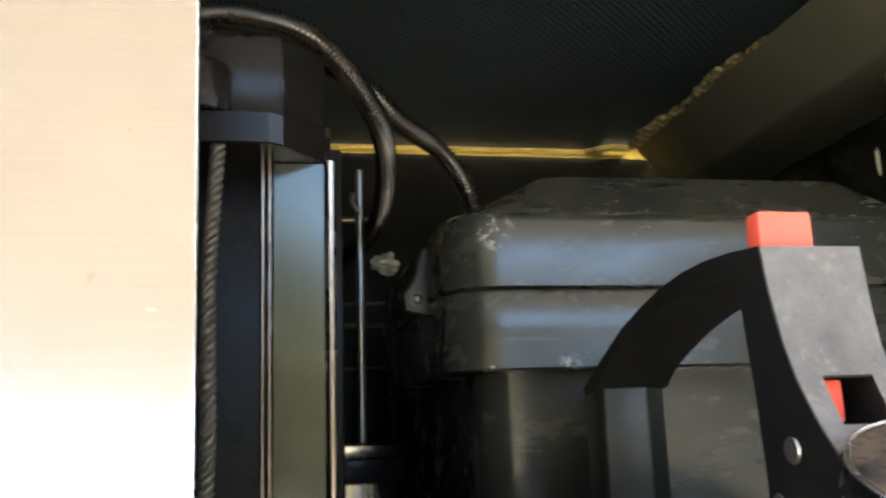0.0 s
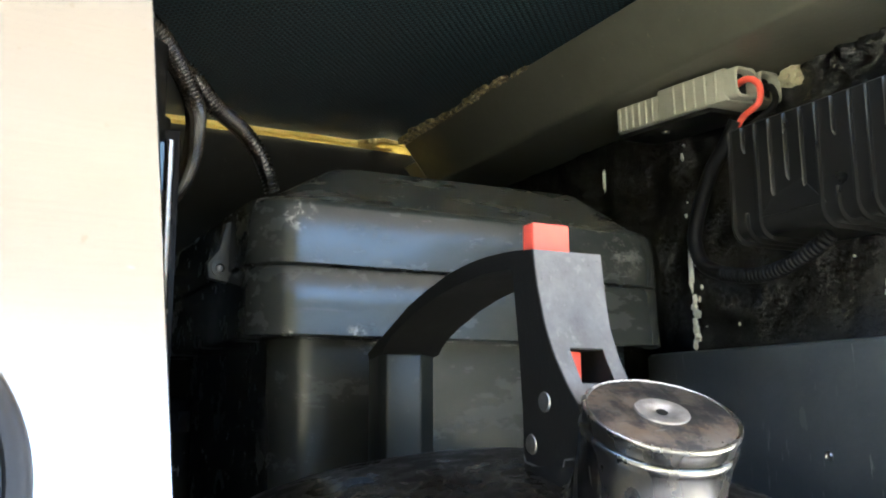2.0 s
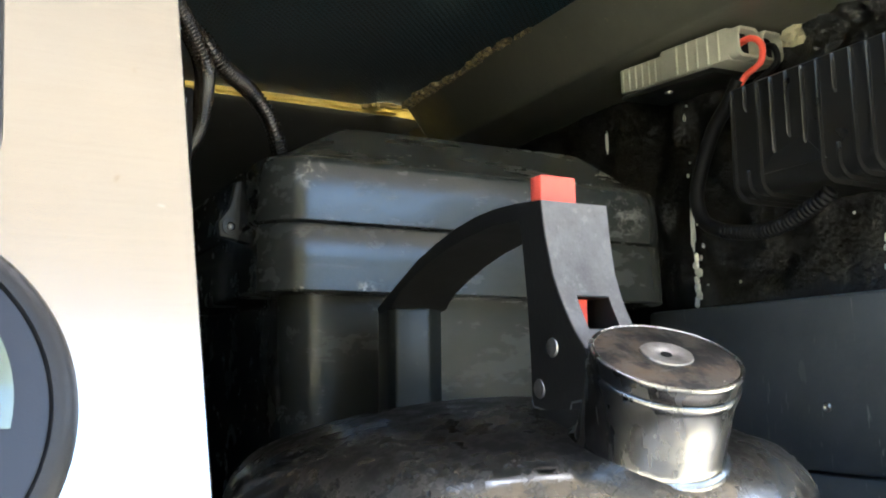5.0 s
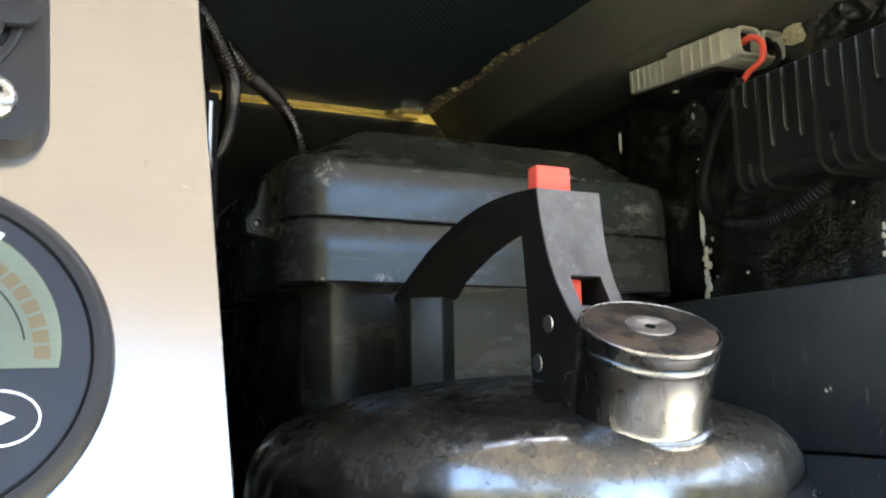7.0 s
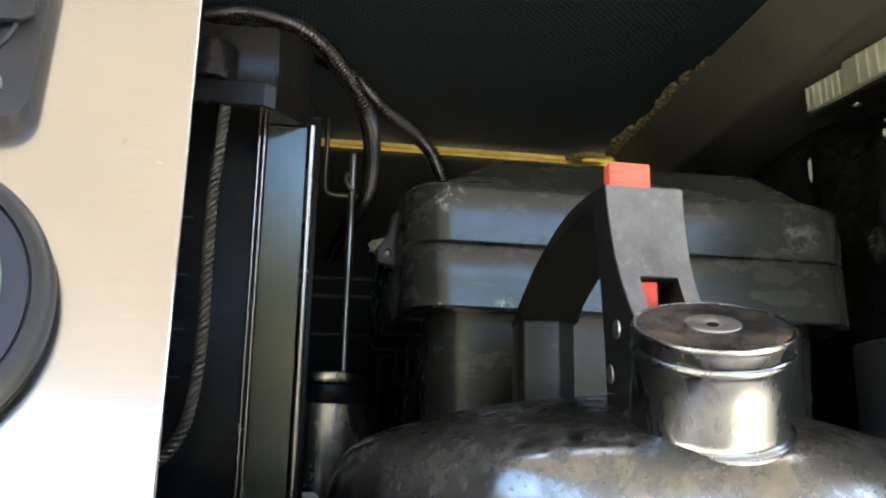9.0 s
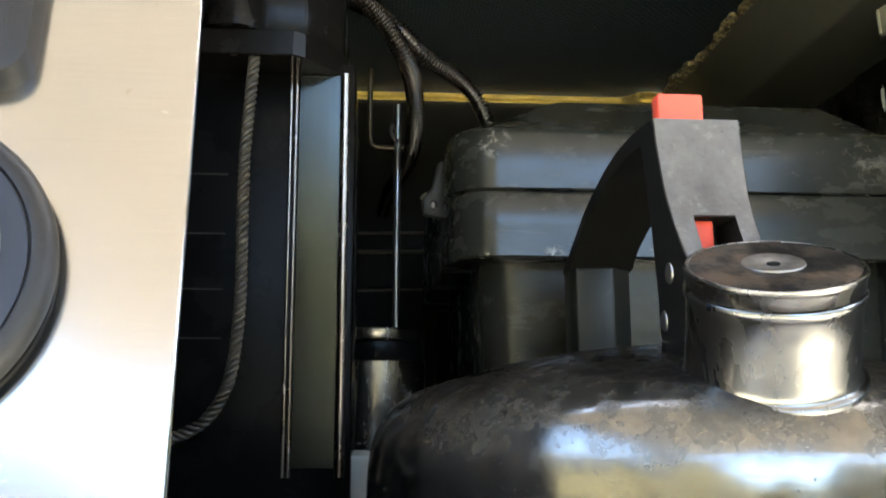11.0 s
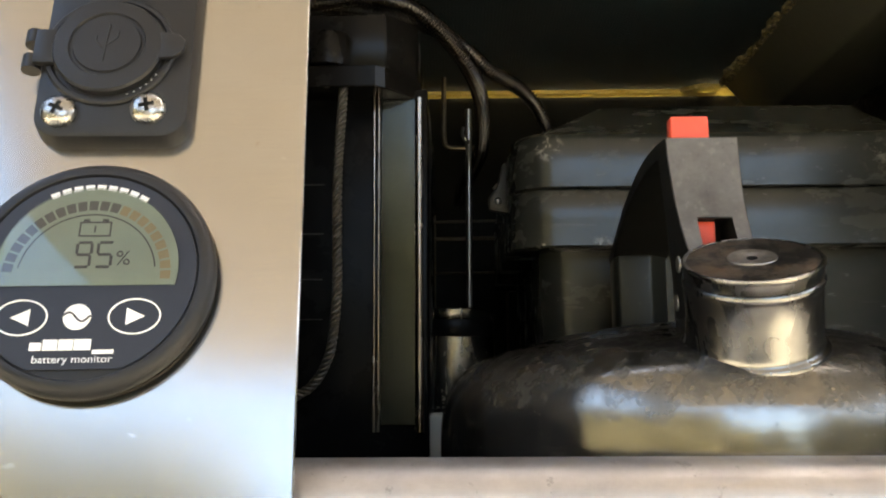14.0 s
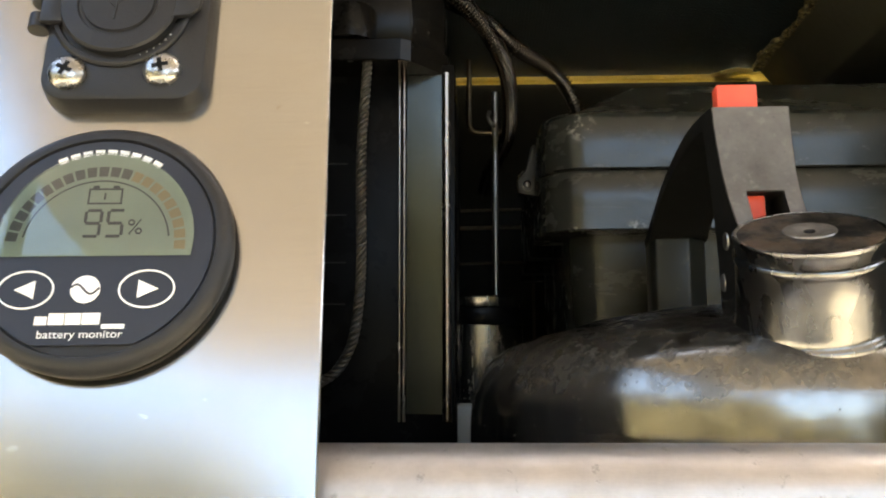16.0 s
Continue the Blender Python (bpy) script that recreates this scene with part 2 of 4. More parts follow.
def canvas():
    m = Mat("tan_canvas")
    c = m.mix(m.ramp(m.noise(3.0, 4.0), 0.3, 0.7), (0.235, 0.208, 0.176), (0.20, 0.177, 0.150))
    tr = m.n("ShaderNodeBsdfTranslucent", Color=c)
    mx = m.n("ShaderNodeMixShader", Fac=0.14)
    m.set(Base_Color=c, Roughness=0.8)
    m.bump(m.noise(900.0, 2.0), 0.0005, 0.5)
    m.t.links.new(m.b.outputs[0], mx.inputs[1])
    m.t.links.new(tr.outputs[0], mx.inputs[2])
    m.t.links.new(mx.outputs[0], m.t.nodes["Material Output"].inputs[0])
    return m.m


def leaves():
    m = Mat("olive_foliage")
    n1, n2 = m.noise(1.6, 7.0, 0.75), m.noise(7.0, 5.0, 0.75)
    c = m.mix(m.ramp(n2, 0.35, 0.65), (0.165, 0.162, 0.085), (0.44, 0.39, 0.22))
    m.set(Base_Color=m.mix(m.ramp(n1, 0.45, 0.65), c, (0.060, 0.066, 0.030)), Roughness=0.8)
    m.bump(n2, 0.3, 1.0)
    return m.m


def sill_metal():
    m = Mat("weathered_sill_aluminium")
    cloud, fine = m.noise(30.0, 6.0, 0.7), m.noise(400.0, 3.0, 0.7, m.scaled(0.2, 1, 1))
    pits = m.ramp(m.noise(170.0, 4.0, 0.7), 0.62, 0.7)
    c = m.mix(m.ramp(cloud, 0.35, 0.7), (0.66, 0.615, 0.59), (0.47, 0.435, 0.42))
    c = m.mix(m.math("MULTIPLY", pits, 0.5), c, (0.22, 0.2, 0.18))
    m.set(Base_Color=c, Metallic=0.85, Roughness=m.ramp(cloud, 0.3, 0.7, 0.34, 0.5))
    m.bump(m.math("ADD", fine, pits), 0.00025, 0.4)
    return m.m


def strip_metal():
    m = Mat("dark_polished_strip")
    cloud, fine = m.noise(14.0, 1.0, 0.5, m.scaled(1, 1, 0.6)), m.noise(300.0, 3.0, 0.6, m.scaled(1, 1, 0.05))
    stain = m.ramp(m.noise(40.0, 2.0, 0.5), 0.4, 0.8)
    c = m.mix(m.ramp(cloud, 0.35, 0.65), (0.088, 0.096, 0.094), (0.044, 0.049, 0.047))
    c = m.mix(m.math("MULTIPLY", stain, 0.25), c, (0.05, 0.045, 0.035))
    m.set(Base_Color=c, Metallic=1.0, Roughness=m.ramp(cloud, 0.3, 0.7, 0.12, 0.26))
    m.bump(m.math("ADD", m.math("MULTIPLY", cloud, 3.0), m.math("MULTIPLY", fine, 0.08)), 0.0006, 0.4)
    return m.m


def scratched_sheet():
    m = Mat("scratched_black_sheet")
    big, fine = m.noise(26.0, 5.0, 0.65), m.noise(500.0, 3.0, 0.6)
    patch = m.ramp(m.noise(18.0, 2.0, 0.5), 0.46, 0.64)
    long = m.ramp(m.noise(300.0, 3.0, 0.6, m.scaled(1.0, 1.0, 0.10, (0.12, 0, 0))), 0.66, 0.72)
    cross = m.ramp(m.noise(330.0, 2.0, 0.6, m.scaled(1.0, 0.5, 0.16, (0.9, 0, 0))), 0.70, 0.74)
    c = m.mix(m.ramp(big, 0.3, 0.72), (0.048, 0.055, 0.060), (0.082, 0.090, 0.094))
    c = m.mix(m.math("MULTIPLY", m.math("MAXIMUM", long, cross), m.ramp(patch, 0, 1, 0.15, 0.9)), c, (0.26, 0.26, 0.245))
    c = m.mix(m.ramp(fine, 0.68, 0.74, 0.0, 0.4), c, (0.16, 0.15, 0.13))
    m.set(Base_Color=c, Roughness=m.ramp(big, 0.3, 0.7, 0.36, 0.55))
    m.bump(m.math("ADD", fine, long), 0.0003, 0.4)
    return m.m


def crust():
    m = Mat("brown_yellow_foam_crust")
    n1 = m.noise(240.0, 5.0, 0.7)
    m.set(Base_Color=m.mix(m.ramp(n1, 0.42, 0.58), (0.075, 0.055, 0.026), (0.50, 0.41, 0.20)), Roughness=m.ramp(n1, 0.3, 0.7, 0.3, 0.6))
    m.bump(n1, 0.002, 0.9)
    return m.m


CRUST = crust()
SILL = sill_metal()
CANVAS, LEAVES = canvas(), leaves()
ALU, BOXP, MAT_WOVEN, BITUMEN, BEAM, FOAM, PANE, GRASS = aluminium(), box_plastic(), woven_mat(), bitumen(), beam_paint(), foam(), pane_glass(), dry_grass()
KETTLE = kettle_steel()
SPOUT = steel("worn_spout_steel", (0.39, 0.375, 0.35), 0.25, (0.5, 0.5, 0.03), 0.25, (0.14, 0.12, 0.1), 0.6, 0.75)
LIDTOP = lid_stains()
CHROME = steel("polished_trim", (0.42, 0.36, 0.31), 0.24, (1, 1, 0.05), 0.15)
DISC = steel("pale_worn_disc", (0.46, 0.43, 0.39), 0.42, (1, 1, 1), 0.4)
STRIP = strip_metal()
ZINC = steel("dull_zinc", (0.5, 0.5, 0.49), 0.32, (1, 1, 0.1), 0.4)
RIVET = steel("pale_worn_rivet", (0.66, 0.64, 0.60), 0.42, (1, 1, 1), 0.25)
SCREW = steel("stainless_screw", (0.58, 0.555, 0.52), 0.27, (1, 1, 1), 0.1)
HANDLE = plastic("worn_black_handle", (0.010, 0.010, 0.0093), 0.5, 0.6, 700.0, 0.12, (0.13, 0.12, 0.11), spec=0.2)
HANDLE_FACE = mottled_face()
# Lighter copy of the handle plastic; light on the grip is in this colour.
GRIP = plastic("lit_grip_plastic", (0.014, 0.016, 0.014), 0.36, 0.5, 300.0, 0.3)
RED = plastic("faded_red_plastic", (0.74, 0.095, 0.06), 0.45, 0.2)
CASE = plastic("black_case_plastic", (0.003, 0.0032, 0.0035), 0.26, 0.15, dusty=0.02, spec=0.07)
FLANGE = plastic("brown_black_plastic", (0.006, 0.0055, 0.005), 0.24, 0.2, 900.0, 0.06, spec=0.2)
SOCKET = plastic("soft_black_socket_plastic", (0.010, 0.010, 0.0115), 0.42, 0.4, 1500.0, 0.05)
FACE = plastic("dark_monitor_face", (0.013, 0.016, 0.026), 0.4, 0.1, 1500.0, 0.05)
GREY = plastic("grey_connector_plastic", (0.37, 0.36, 0.28), 0.5, 0.3, 600.0, 0.5, (0.14, 0.12, 0.08))
HOSE = plastic("brown_black_conduit", (0.020, 0.015, 0.010), 0.22, 0.1, spec=0.9)
CABLE = plastic("black_cable_rubber", (0.007, 0.007, 0.007), 0.46, 0.2, dusty=0.05, spec=0.15)
WIRE = steel("dull_brown_wire", (0.20, 0.17, 0.125), 0.4, (1, 1, 1), 0.4)
CORD = plastic("black_braided_cord", (0.062, 0.056, 0.047), 0.30, 0.5, 1500.0)
CAN = steel("brushed_canister_steel", (0.50, 0.46, 0.40), 0.22, (1, 1, 0.05), 0.2)
HEAT = plastic("black_anodised", (0.011, 0.0108, 0.0096), 0.32, 0.2, dusty=0.05, spec=0.5)
SHEET = scratched_sheet()
DARKWALL = plastic("dark_painted_wall", (0.012, 0.0125, 0.0115), 0.6, 0.5, spec=0.1)
PALE = plastic("pale_blue_plastic", (0.32, 0.37, 0.40), 0.5, 0.2)
GLUE = plastic("pale_yellow_glue", (0.40, 0.36, 0.22), 0.35, 0.8, 260.0, 0.5, (0.12, 0.09, 0.04))
# White for sealant, for painted glints and for the pale scrap.
SEALANT = plastic("white_sealant_glint", (0.62, 0.62, 0.56), 0.4, 0.6)
WHITE = plastic("white_print", (0.78, 0.79, 0.80), 0.5, 0.05, 900.0, 0.0)
LCD = plastic("green_grey_lcd", (0.185, 0.235, 0.180), 0.4, 0.0, 900.0, 0.0)
INK = plastic("lcd_ink", (0.018, 0.022, 0.024), 0.5, 0.0, 900.0, 0.0)
INK_SOFT = plastic("lcd_soft_ink", (0.050, 0.055, 0.048), 0.5, 0.0, 900.0, 0.0)
INK_DIM = plastic("lcd_dim_ink", (0.20, 0.165, 0.085), 0.5, 0.0, 900.0, 0.0)
LUG = plastic("grey_lug_plastic", (0.016, 0.0175, 0.0165), 0.5, 0.3)

# ---- frames: a runs along the open side, b into the compartment, z up ----
F = pose(0, 0, 0, 0, 0, 16)
e1 = Vector((0.9397, 0.3420, 0.0137)).normalized()
e3 = e1.cross(Vector((-0.1000, 0.2359, 0.9666))).normalized()
e2 = e3.cross(e1)
PANEL = Matrix.Translation((-0.0288, 0.1164, 1.2)) @ Matrix((e1, e2, e3)).transposed().to_4x4()
OFF = {}


def thing(name, label, category, base, at=F, group="", kind=""):
    ob = new(name)
    ob.empty_display_size = 0.01
    ob.matrix_basis = at @ Matrix.Translation(base)
    OFF[ob] = Vector(base)
    return tagged(ob, label, category, group, kind)


def mesh_of(name, bm, mat, smooth=40):
    me = bpy.data.meshes.new(name)
    bmesh.ops.recalc_face_normals(bm, faces=bm.faces)
    bm.to_mesh(me)
    bm.free()
    me.materials.append(mat)
    if smooth:
        me.polygons.foreach_set("use_smooth", [True] * len(me.polygons))
        me.set_sharp_from_angle(angle=radians(smooth))
    return me


def part(name, bm, mat, parent, label="", smooth=40):
    """A bmesh, in the frame's own coordinates, as one mesh under a thing or a part."""
    off = OFF[parent]
    bmesh.ops.translate(bm, verts=bm.verts, vec=-off)
    ob = new(name, mesh_of(name, bm, mat, smooth))
    ob.parent = parent
    OFF[ob] = off
    return tagged(ob, label)


def solo(name, bm, mat, label, category, base, at=F, kind="", group="", smooth=40):
    """A thing of one mesh."""
    bmesh.ops.translate(bm, verts=bm.verts, vec=-Vector(base))
    ob = new(name, mesh_of(name, bm, mat, smooth))
    ob.matrix_basis = at @ Matrix.Translation(base)
    OFF[ob] = Vector(base)
    return tagged(ob, label, category, group, kind)


def box(a0, a1, b0, b1, z0, z1, bev=0.0, seg=2, bm=None):
    bm = bm or bmesh.new()
    own = bmesh.new()
    bmesh.ops.create_cube(own, size=1.0)
    for v in own.verts:
        v.co = ((a0 + a1) / 2 + v.co.x * (a1 - a0), (b0 + b1) / 2 + v.co.y * (b1 - b0), (z0 + z1) / 2 + v.co.z * (z1 - z0))
    if bev:
        bmesh.ops.bevel(own, geom=own.edges[:], offset=bev, segments=seg, affect="EDGES", profile=0.5)
    me = bpy.data.meshes.new("tmp")
    own.to_mesh(me)
    own.free()
    bm.from_mesh(me)
    bpy.data.meshes.remove(me)
    return bm


def rings(loops, close=True, caps=True, bm=None):
    """A skin over loops of points."""
    bm = bm or bmesh.new()
    rows = [[bm.verts.new(p) for p in loop] for loop in loops]
    k = len(rows[0])
    for r0, r1 in zip(rows, rows[1:]):
        for i in range(k if close else k - 1):
            j = (i + 1) % k
            bm.faces.new((r0[i], r0[j], r1[j], r1[i]))
    if caps:
        bm.faces.new(rows[0][::-1])
        bm.faces.new(rows[-1])
    return bm


def lathe(profile, seg=48, m=Matrix.Identity(4), bm=None):
    """A turned shape from (radius, height) pairs about the z of m."""
    bm = bm or bmesh.new()
    loops = []
    for r, h in profile:
        loops.append([m @ Vector((max(r, 1e-5) * math.cos(2 * math.pi * i / seg), max(r, 1e-5) * math.sin(2 * math.pi * i / seg), h)) for i in range(seg)])
    return rings(loops, True, True, bm)


def rrect(a0, a1, b0, b1, r, z, k=6):
    out = []
    for cx, cy, s in ((a1 - r, b1 - r, 0), (a0 + r, b1 - r, 90), (a0 + r, b0 + r, 180), (a1 - r, b0 + r, 270)):
        for i in range(k + 1):
            w = radians(s + 90 * i / k)
            out.append(Vector((cx + r * math.cos(w), cy + r * math.sin(w), z)))
    return out


def smooth_path(pts, per=8):
    pts = [Vector(p) for p in pts]
    ext = [2 * pts[0] - pts[1], *pts, 2 * pts[-1] - pts[-2]]
    out = []
    for i in range(1, len(ext) - 2):
        p0, p1, p2, p3 = ext[i - 1 : i + 3]
        for j in range(per):
            t = j / per
            out.append(0.5 * (2 * p1 + (p2 - p0) * t + (2 * p0 - 5 * p1 + 4 * p2 - p3) * t * t + (3 * p1 - p0 - 3 * p2 + p3) * t ** 3))
    return out + [pts[-1]]


def even(path, step):
    out, left = [path[0]], step
    for p, q in zip(path, path[1:]):
        d = (q - p).length
        while d > left:
            p = p + (q - p) * (left / d)
            out.append(p)
            d, left = (q - p).length, step
        left -= d
    return out


def tube(path, radius, seg=10, bm=None):
    """A tube; radius is a number or a function of the step."""
    loops, side = [], None
    for i, p in enumerate(path):
        d = (path[min(i + 1, len(path) - 1)] - path[max(i - 1, 0)]).normalized()
        side = d.orthogonal().normalized() if side is None else (side - d * side.dot(d)).normalized()
        up = d.cross(side)
        r = radius(i) if callable(radius) else radius
        loops.append([p + r * (math.cos(2 * math.pi * k / seg) * side + math.sin(2 * math.pi * k / seg) * up) for k in range(seg)])
    return rings(loops, True, True, bm)


def conduit(pts, r, pitch=0.0036):
    path = even(smooth_path(pts, 10), pitch / 6)
    return tube(path, lambda i: r * (0.84, 0.96, 1.0, 1.0, 0.96, 0.84)[i % 6], 14)


def slab(poly, h0, h1, axis="a", bm=None):
    """A polygon pushed along an axis: pairs are (b, z) for a, (a, z) for b, (a, b) for z."""
    put = {"a": lambda p, h: (h, p[0], p[1]), "b": lambda p, h: (p[0], h, p[1]), "z": lambda p, h: (p[0], p[1], h)}[axis]
    return rings([[Vector(put(p, h)) for p in poly] for h in (h0, h1)], True, True, bm)


def bevelled(bm, off, seg=2, angle=35):
    bmesh.ops.recalc_face_normals(bm, faces=bm.faces)
    es = [e for e in bm.edges if len(e.link_faces) == 2 and e.calc_face_angle(0) > radians(angle)]
    bmesh.ops.bevel(bm, geom=es, offset=off, segments=seg, affect="EDGES", profile=0.5, clamp_overlap=True)
    return bm


# ---- the compartment ----
FLOOR, CEIL, BACK, RIGHT, LEFT = 1.05, 1.42, 0.645, 0.372, -0.26
solo("ground", slab([(-60, -60), (60, -60), (60, 60), (-60, 60)], -0.2, 0.0, "z"), GRASS, "sunlit dry grass and bare earth outside", "ground", (0, 0, 0), Matrix.Identity(4), "structure")
solo("floor", box(LEFT, RIGHT + 0.02, 0.125, BACK + 0.02, FLOOR - 0.02, FLOOR), DARKWALL, "dark compartment floor", "floor", (0, 0, FLOOR), kind="structure")
solo("wall_back", box(LEFT, RIGHT + 0.02, BACK, BACK + 0.02, FLOOR, CEIL - 0.0034), DARKWALL, "dark back wall of the compartment", "wall", (0.05, BACK, FLOOR), kind="structure")
solo("wall_left", box(LEFT - 0.02, LEFT, 0.06, BACK + 0.02, FLOOR - 0.02, CEIL), DARKWALL, "dark side wall behind the control panel", "wall", (LEFT, 0.4, FLOOR), kind="structure")


def crinkled_wall():
    bm = bmesh.new()
    na, nz = 110, 80
    b0, b1, z0, z1 = 0.13, BACK, FLOOR, CEIL
    rows = []
    for i in range(na + 1):
        row = []
        for j in range(nz + 1):
            b, z = b0 + (b1 - b0) * i / na, z0 + (z1 - z0) * j / nz
            n = noise.fractal(Vector((b * 38, z * 38, 3)), 0.9, 2.2, 5)
            fold = abs(noise.noise(Vector((b * 22, z * 30, 7))))
            row.append(bm.verts.new((RIGHT + 0.002 + 0.0035 * n - 0.005 * (0.3 - fold), b, z)))
        rows.append(row)
    for i in range(na):
        for j in range(nz):
            bm.faces.new((rows[i][j], rows[i][j + 1], rows[i + 1][j + 1], rows[i + 1][j]))
    box(RIGHT + 0.009, RIGHT + 0.03, b0, b1, z0, z1, bm=bm)
    return bm


solo("wall_right", crinkled_wall(), BITUMEN, "side wall coated in crinkled glossy black sealant", "wall", (RIGHT, 0.4, FLOOR), kind="structure")
# Notch at the back corner is added to let sun onto the foam.
NB = BACK - 0.004
solo("ceiling", slab([(LEFT, 0.20), (RIGHT + 0.03, 0.20), (RIGHT + 0.03, NB), (0.298, NB), (0.298, NB - 0.016), (0.266, NB - 0.012), (0.266, NB), (LEFT, NB)], CEIL, CEIL + 0.012, "z"), MAT_WOVEN, "dark teal woven mat lining the compartment roof", "ceiling", (0, 0.4, CEIL), kind="structure")
beam = bevelled(slab([(0.284, CEIL - 0.001), (0.312, 1.3845), (RIGHT + 0.02, 1.3845), (RIGHT + 0.02, CEIL - 0.001)], 0.20, BACK - 0.0225, "b"), 0.003)
slab([(0.2985, 1.4030), (0.3125, 1.3850), (RIGHT + 0.02, 1.3850), (RIGHT + 0.02, 1.4030)], BACK - 0.0220, BACK - 0.001, "b", beam)
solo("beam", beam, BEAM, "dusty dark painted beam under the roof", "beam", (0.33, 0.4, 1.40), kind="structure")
# Strip added in the roof gap; sun behind it makes the bright line.
solo("trim", box(LEFT + 0.01, 0.283, BACK - 0.011, BACK - 0.0012, CEIL - 0.0047, CEIL - 0.0006, 0.001), FOAM, "translucent yellow strip filling the bright gap where roof meets back wall", "trim", (0.05, BACK - 0.01, CEIL - 0.004), kind="structure")



def foam_sheet(cx, cy, ra, rb, z0, z1, seed, k=72):
    """A thin ragged pad, torn at its rim and lumpy below."""
    bm = bmesh.new()
    loops = []
    for q, z in ((0.02, z1), (0.6, z1), (1.0, z1), (1.03, (z0 + z1) / 2), (1.0, z0), (0.75, z0), (0.45, z0), (0.02, z0)):
        loop = []
        for i in range(k):
            w = 2 * math.pi * i / k
            x, y = math.cos(w), math.sin(w)
            sq = 1 / max(abs(x), abs(y)) ** 0.7
            n = 1 + 0.30 * noise.fractal(Vector((x * 2.4 + seed, y * 2.4, seed)), 0.6, 2.3, 6) * (q > 0.9)
            low = 0.0016 * noise.fractal(Vector((x * q * 4, y * q * 4, seed + 3)), 0.7, 2.2, 5) if z == z0 else 0.0
            loop.append(Vector((cx + ra * q * sq * n * x, cy + rb * q * sq * n * y, z - abs(low))))
        loops.append(loop)
    return rings(loops, True, True, bm)


solo("foam_filling", foam_sheet(0.279, 0.6325, 0.0245, 0.0122, 1.4160, 1.4192, 4.0), FOAM, "yellowed ragged foam plugging the roof corner, lit from behind", "foam", (0.279, 0.631, 1.419))

# Unseen body added to shade the ground and the open side.
shell = box(-1.6, 1.6, 0.215, BACK - 0.036, CEIL + 0.016, 2.05)
box(-1.6, LEFT - 0.024, 0.215, 2.0, 0.45, CEIL + 0.012, bm=shell)
box(RIGHT + 0.064, 1.6, 0.135, 2.0, 0.45, CEIL + 0.012, bm=shell)
box(LEFT - 0.020, RIGHT + 0.060, BACK + 0.03, 2.0, 0.45, CEIL - 0.04, bm=shell)
solo("vehicle_wall", shell, DARKWALL, "plain dark vehicle body, unseen, added to block the sun round the compartment", "wall", (0, 1, 0.45), kind="structure")



def canopy():
    """A sheet whose free side edge turns in towards its front."""
    bm = bmesh.new()
    rows = []
    for i in range(29):
        row = []
        for j in range(21):
            u = j / 20
            b = 0.16 - 1.71 * u
            edge = -0.50 - 0.044 * min(u / 0.66, 1.0) + max(0.0, -0.975 - b) * 0.29
            a = edge + (1.7 - edge) * i / 28
            row.append(bm.verts.new((a, b, 2.06 + 0.07 * u - 0.015 * math.sin(math.pi * u) + 0.006 * math.sin(a * 9 + u * 5))))
        rows.append(row)
    for i in range(28):
        for j in range(20):
            bm.faces.new((rows[i][j], rows[i + 1][j], rows[i + 1][j + 1], rows[i][j + 1]))
    return bm


# Unseen awning, inferred from tan reflections, its edge cut to shape them.
solo("canopy", canopy(), CANVAS, "tan canvas awning over the open side of the vehicle", "awning", (0, -0.8, 2.06), kind="structure")
# Unseen arm, added for a dark strip in the display's reflection.
solo("awning_arm", tube([Vector((-0.515, 0.16, 2.055)), Vector((-0.53, -0.80, 2.10)), Vector((-0.84, -1.56, 2.13))], 0.018, 12), DARKWALL, "dark folding arm beside the canvas awning", "awning arm", (-0.52, 0.16, 2.055), kind="structure")


def treeline():
    bm = bmesh.new()
    n, k, rows = 150, 26, []
    for i in range(n + 1):
        w = radians(155 + 230 * i / n)
        row = []
        side = math.degrees(w) - 286
        top = np.interp(side, (-60, -8, 0, 6, 24, 32, 60), (6.8, 6.8, 4.3, 3.1, 3.1, 5.2, 4.4)) + np.interp(side, (0, 6, 28, 34), (0.3, 1.5, 1.5, 0.4)) * noise.fractal(Vector((i * 0.25, 0, 2)), 0.7, 2.2, 6)
        for j in range(k + 1):
            z = top * j / k
            d = 11.5 + 1.6 * noise.fractal(Vector((w * 7, z * 1.2, 5)), 0.7, 2.3, 6) - 1.8 * (z / top) * (1 - z / top)
            row.append(bm.verts.new((d * math.cos(w), d * math.sin(w), z)))
        rows.append(row)
    for i in range(n):
        for j in range(k):
            bm.faces.new((rows[i][j], rows[i + 1][j], rows[i + 1][j + 1], rows[i][j + 1]))
    return bm


# Unseen trees, inferred from olive reflections; heights set per side to shape them.
solo("backdrop", treeline(), LEAVES, "far line of olive scrub and trees beyond the grass", "trees", (0, -8, 0), Matrix.Identity(4), "structure", smooth=0)

# rolled sill under the opening
SILL_Z = 1.1345
sill = [(0.1275, SILL_Z - 0.006), (0.1268, SILL_Z - 0.0012), (0.1255, SILL_Z)]
for i in range(9):
    w = radians(90 + 86 * i / 8)
    sill.append((0.1225 + 0.0150 * math.cos(w), SILL_Z - 0.0150 + 0.0150 * math.sin(w)))
sill += [(0.1060, 0.86), (0.1180, 0.86), (0.1220, SILL_Z - 0.02)]
solo("sill", slab(sill, -0.06, RIGHT + 0.06, "a"), SILL, "rolled aluminium sill along the compartment opening", "sill", (0.1, 0.12, 0.86), kind="structure")
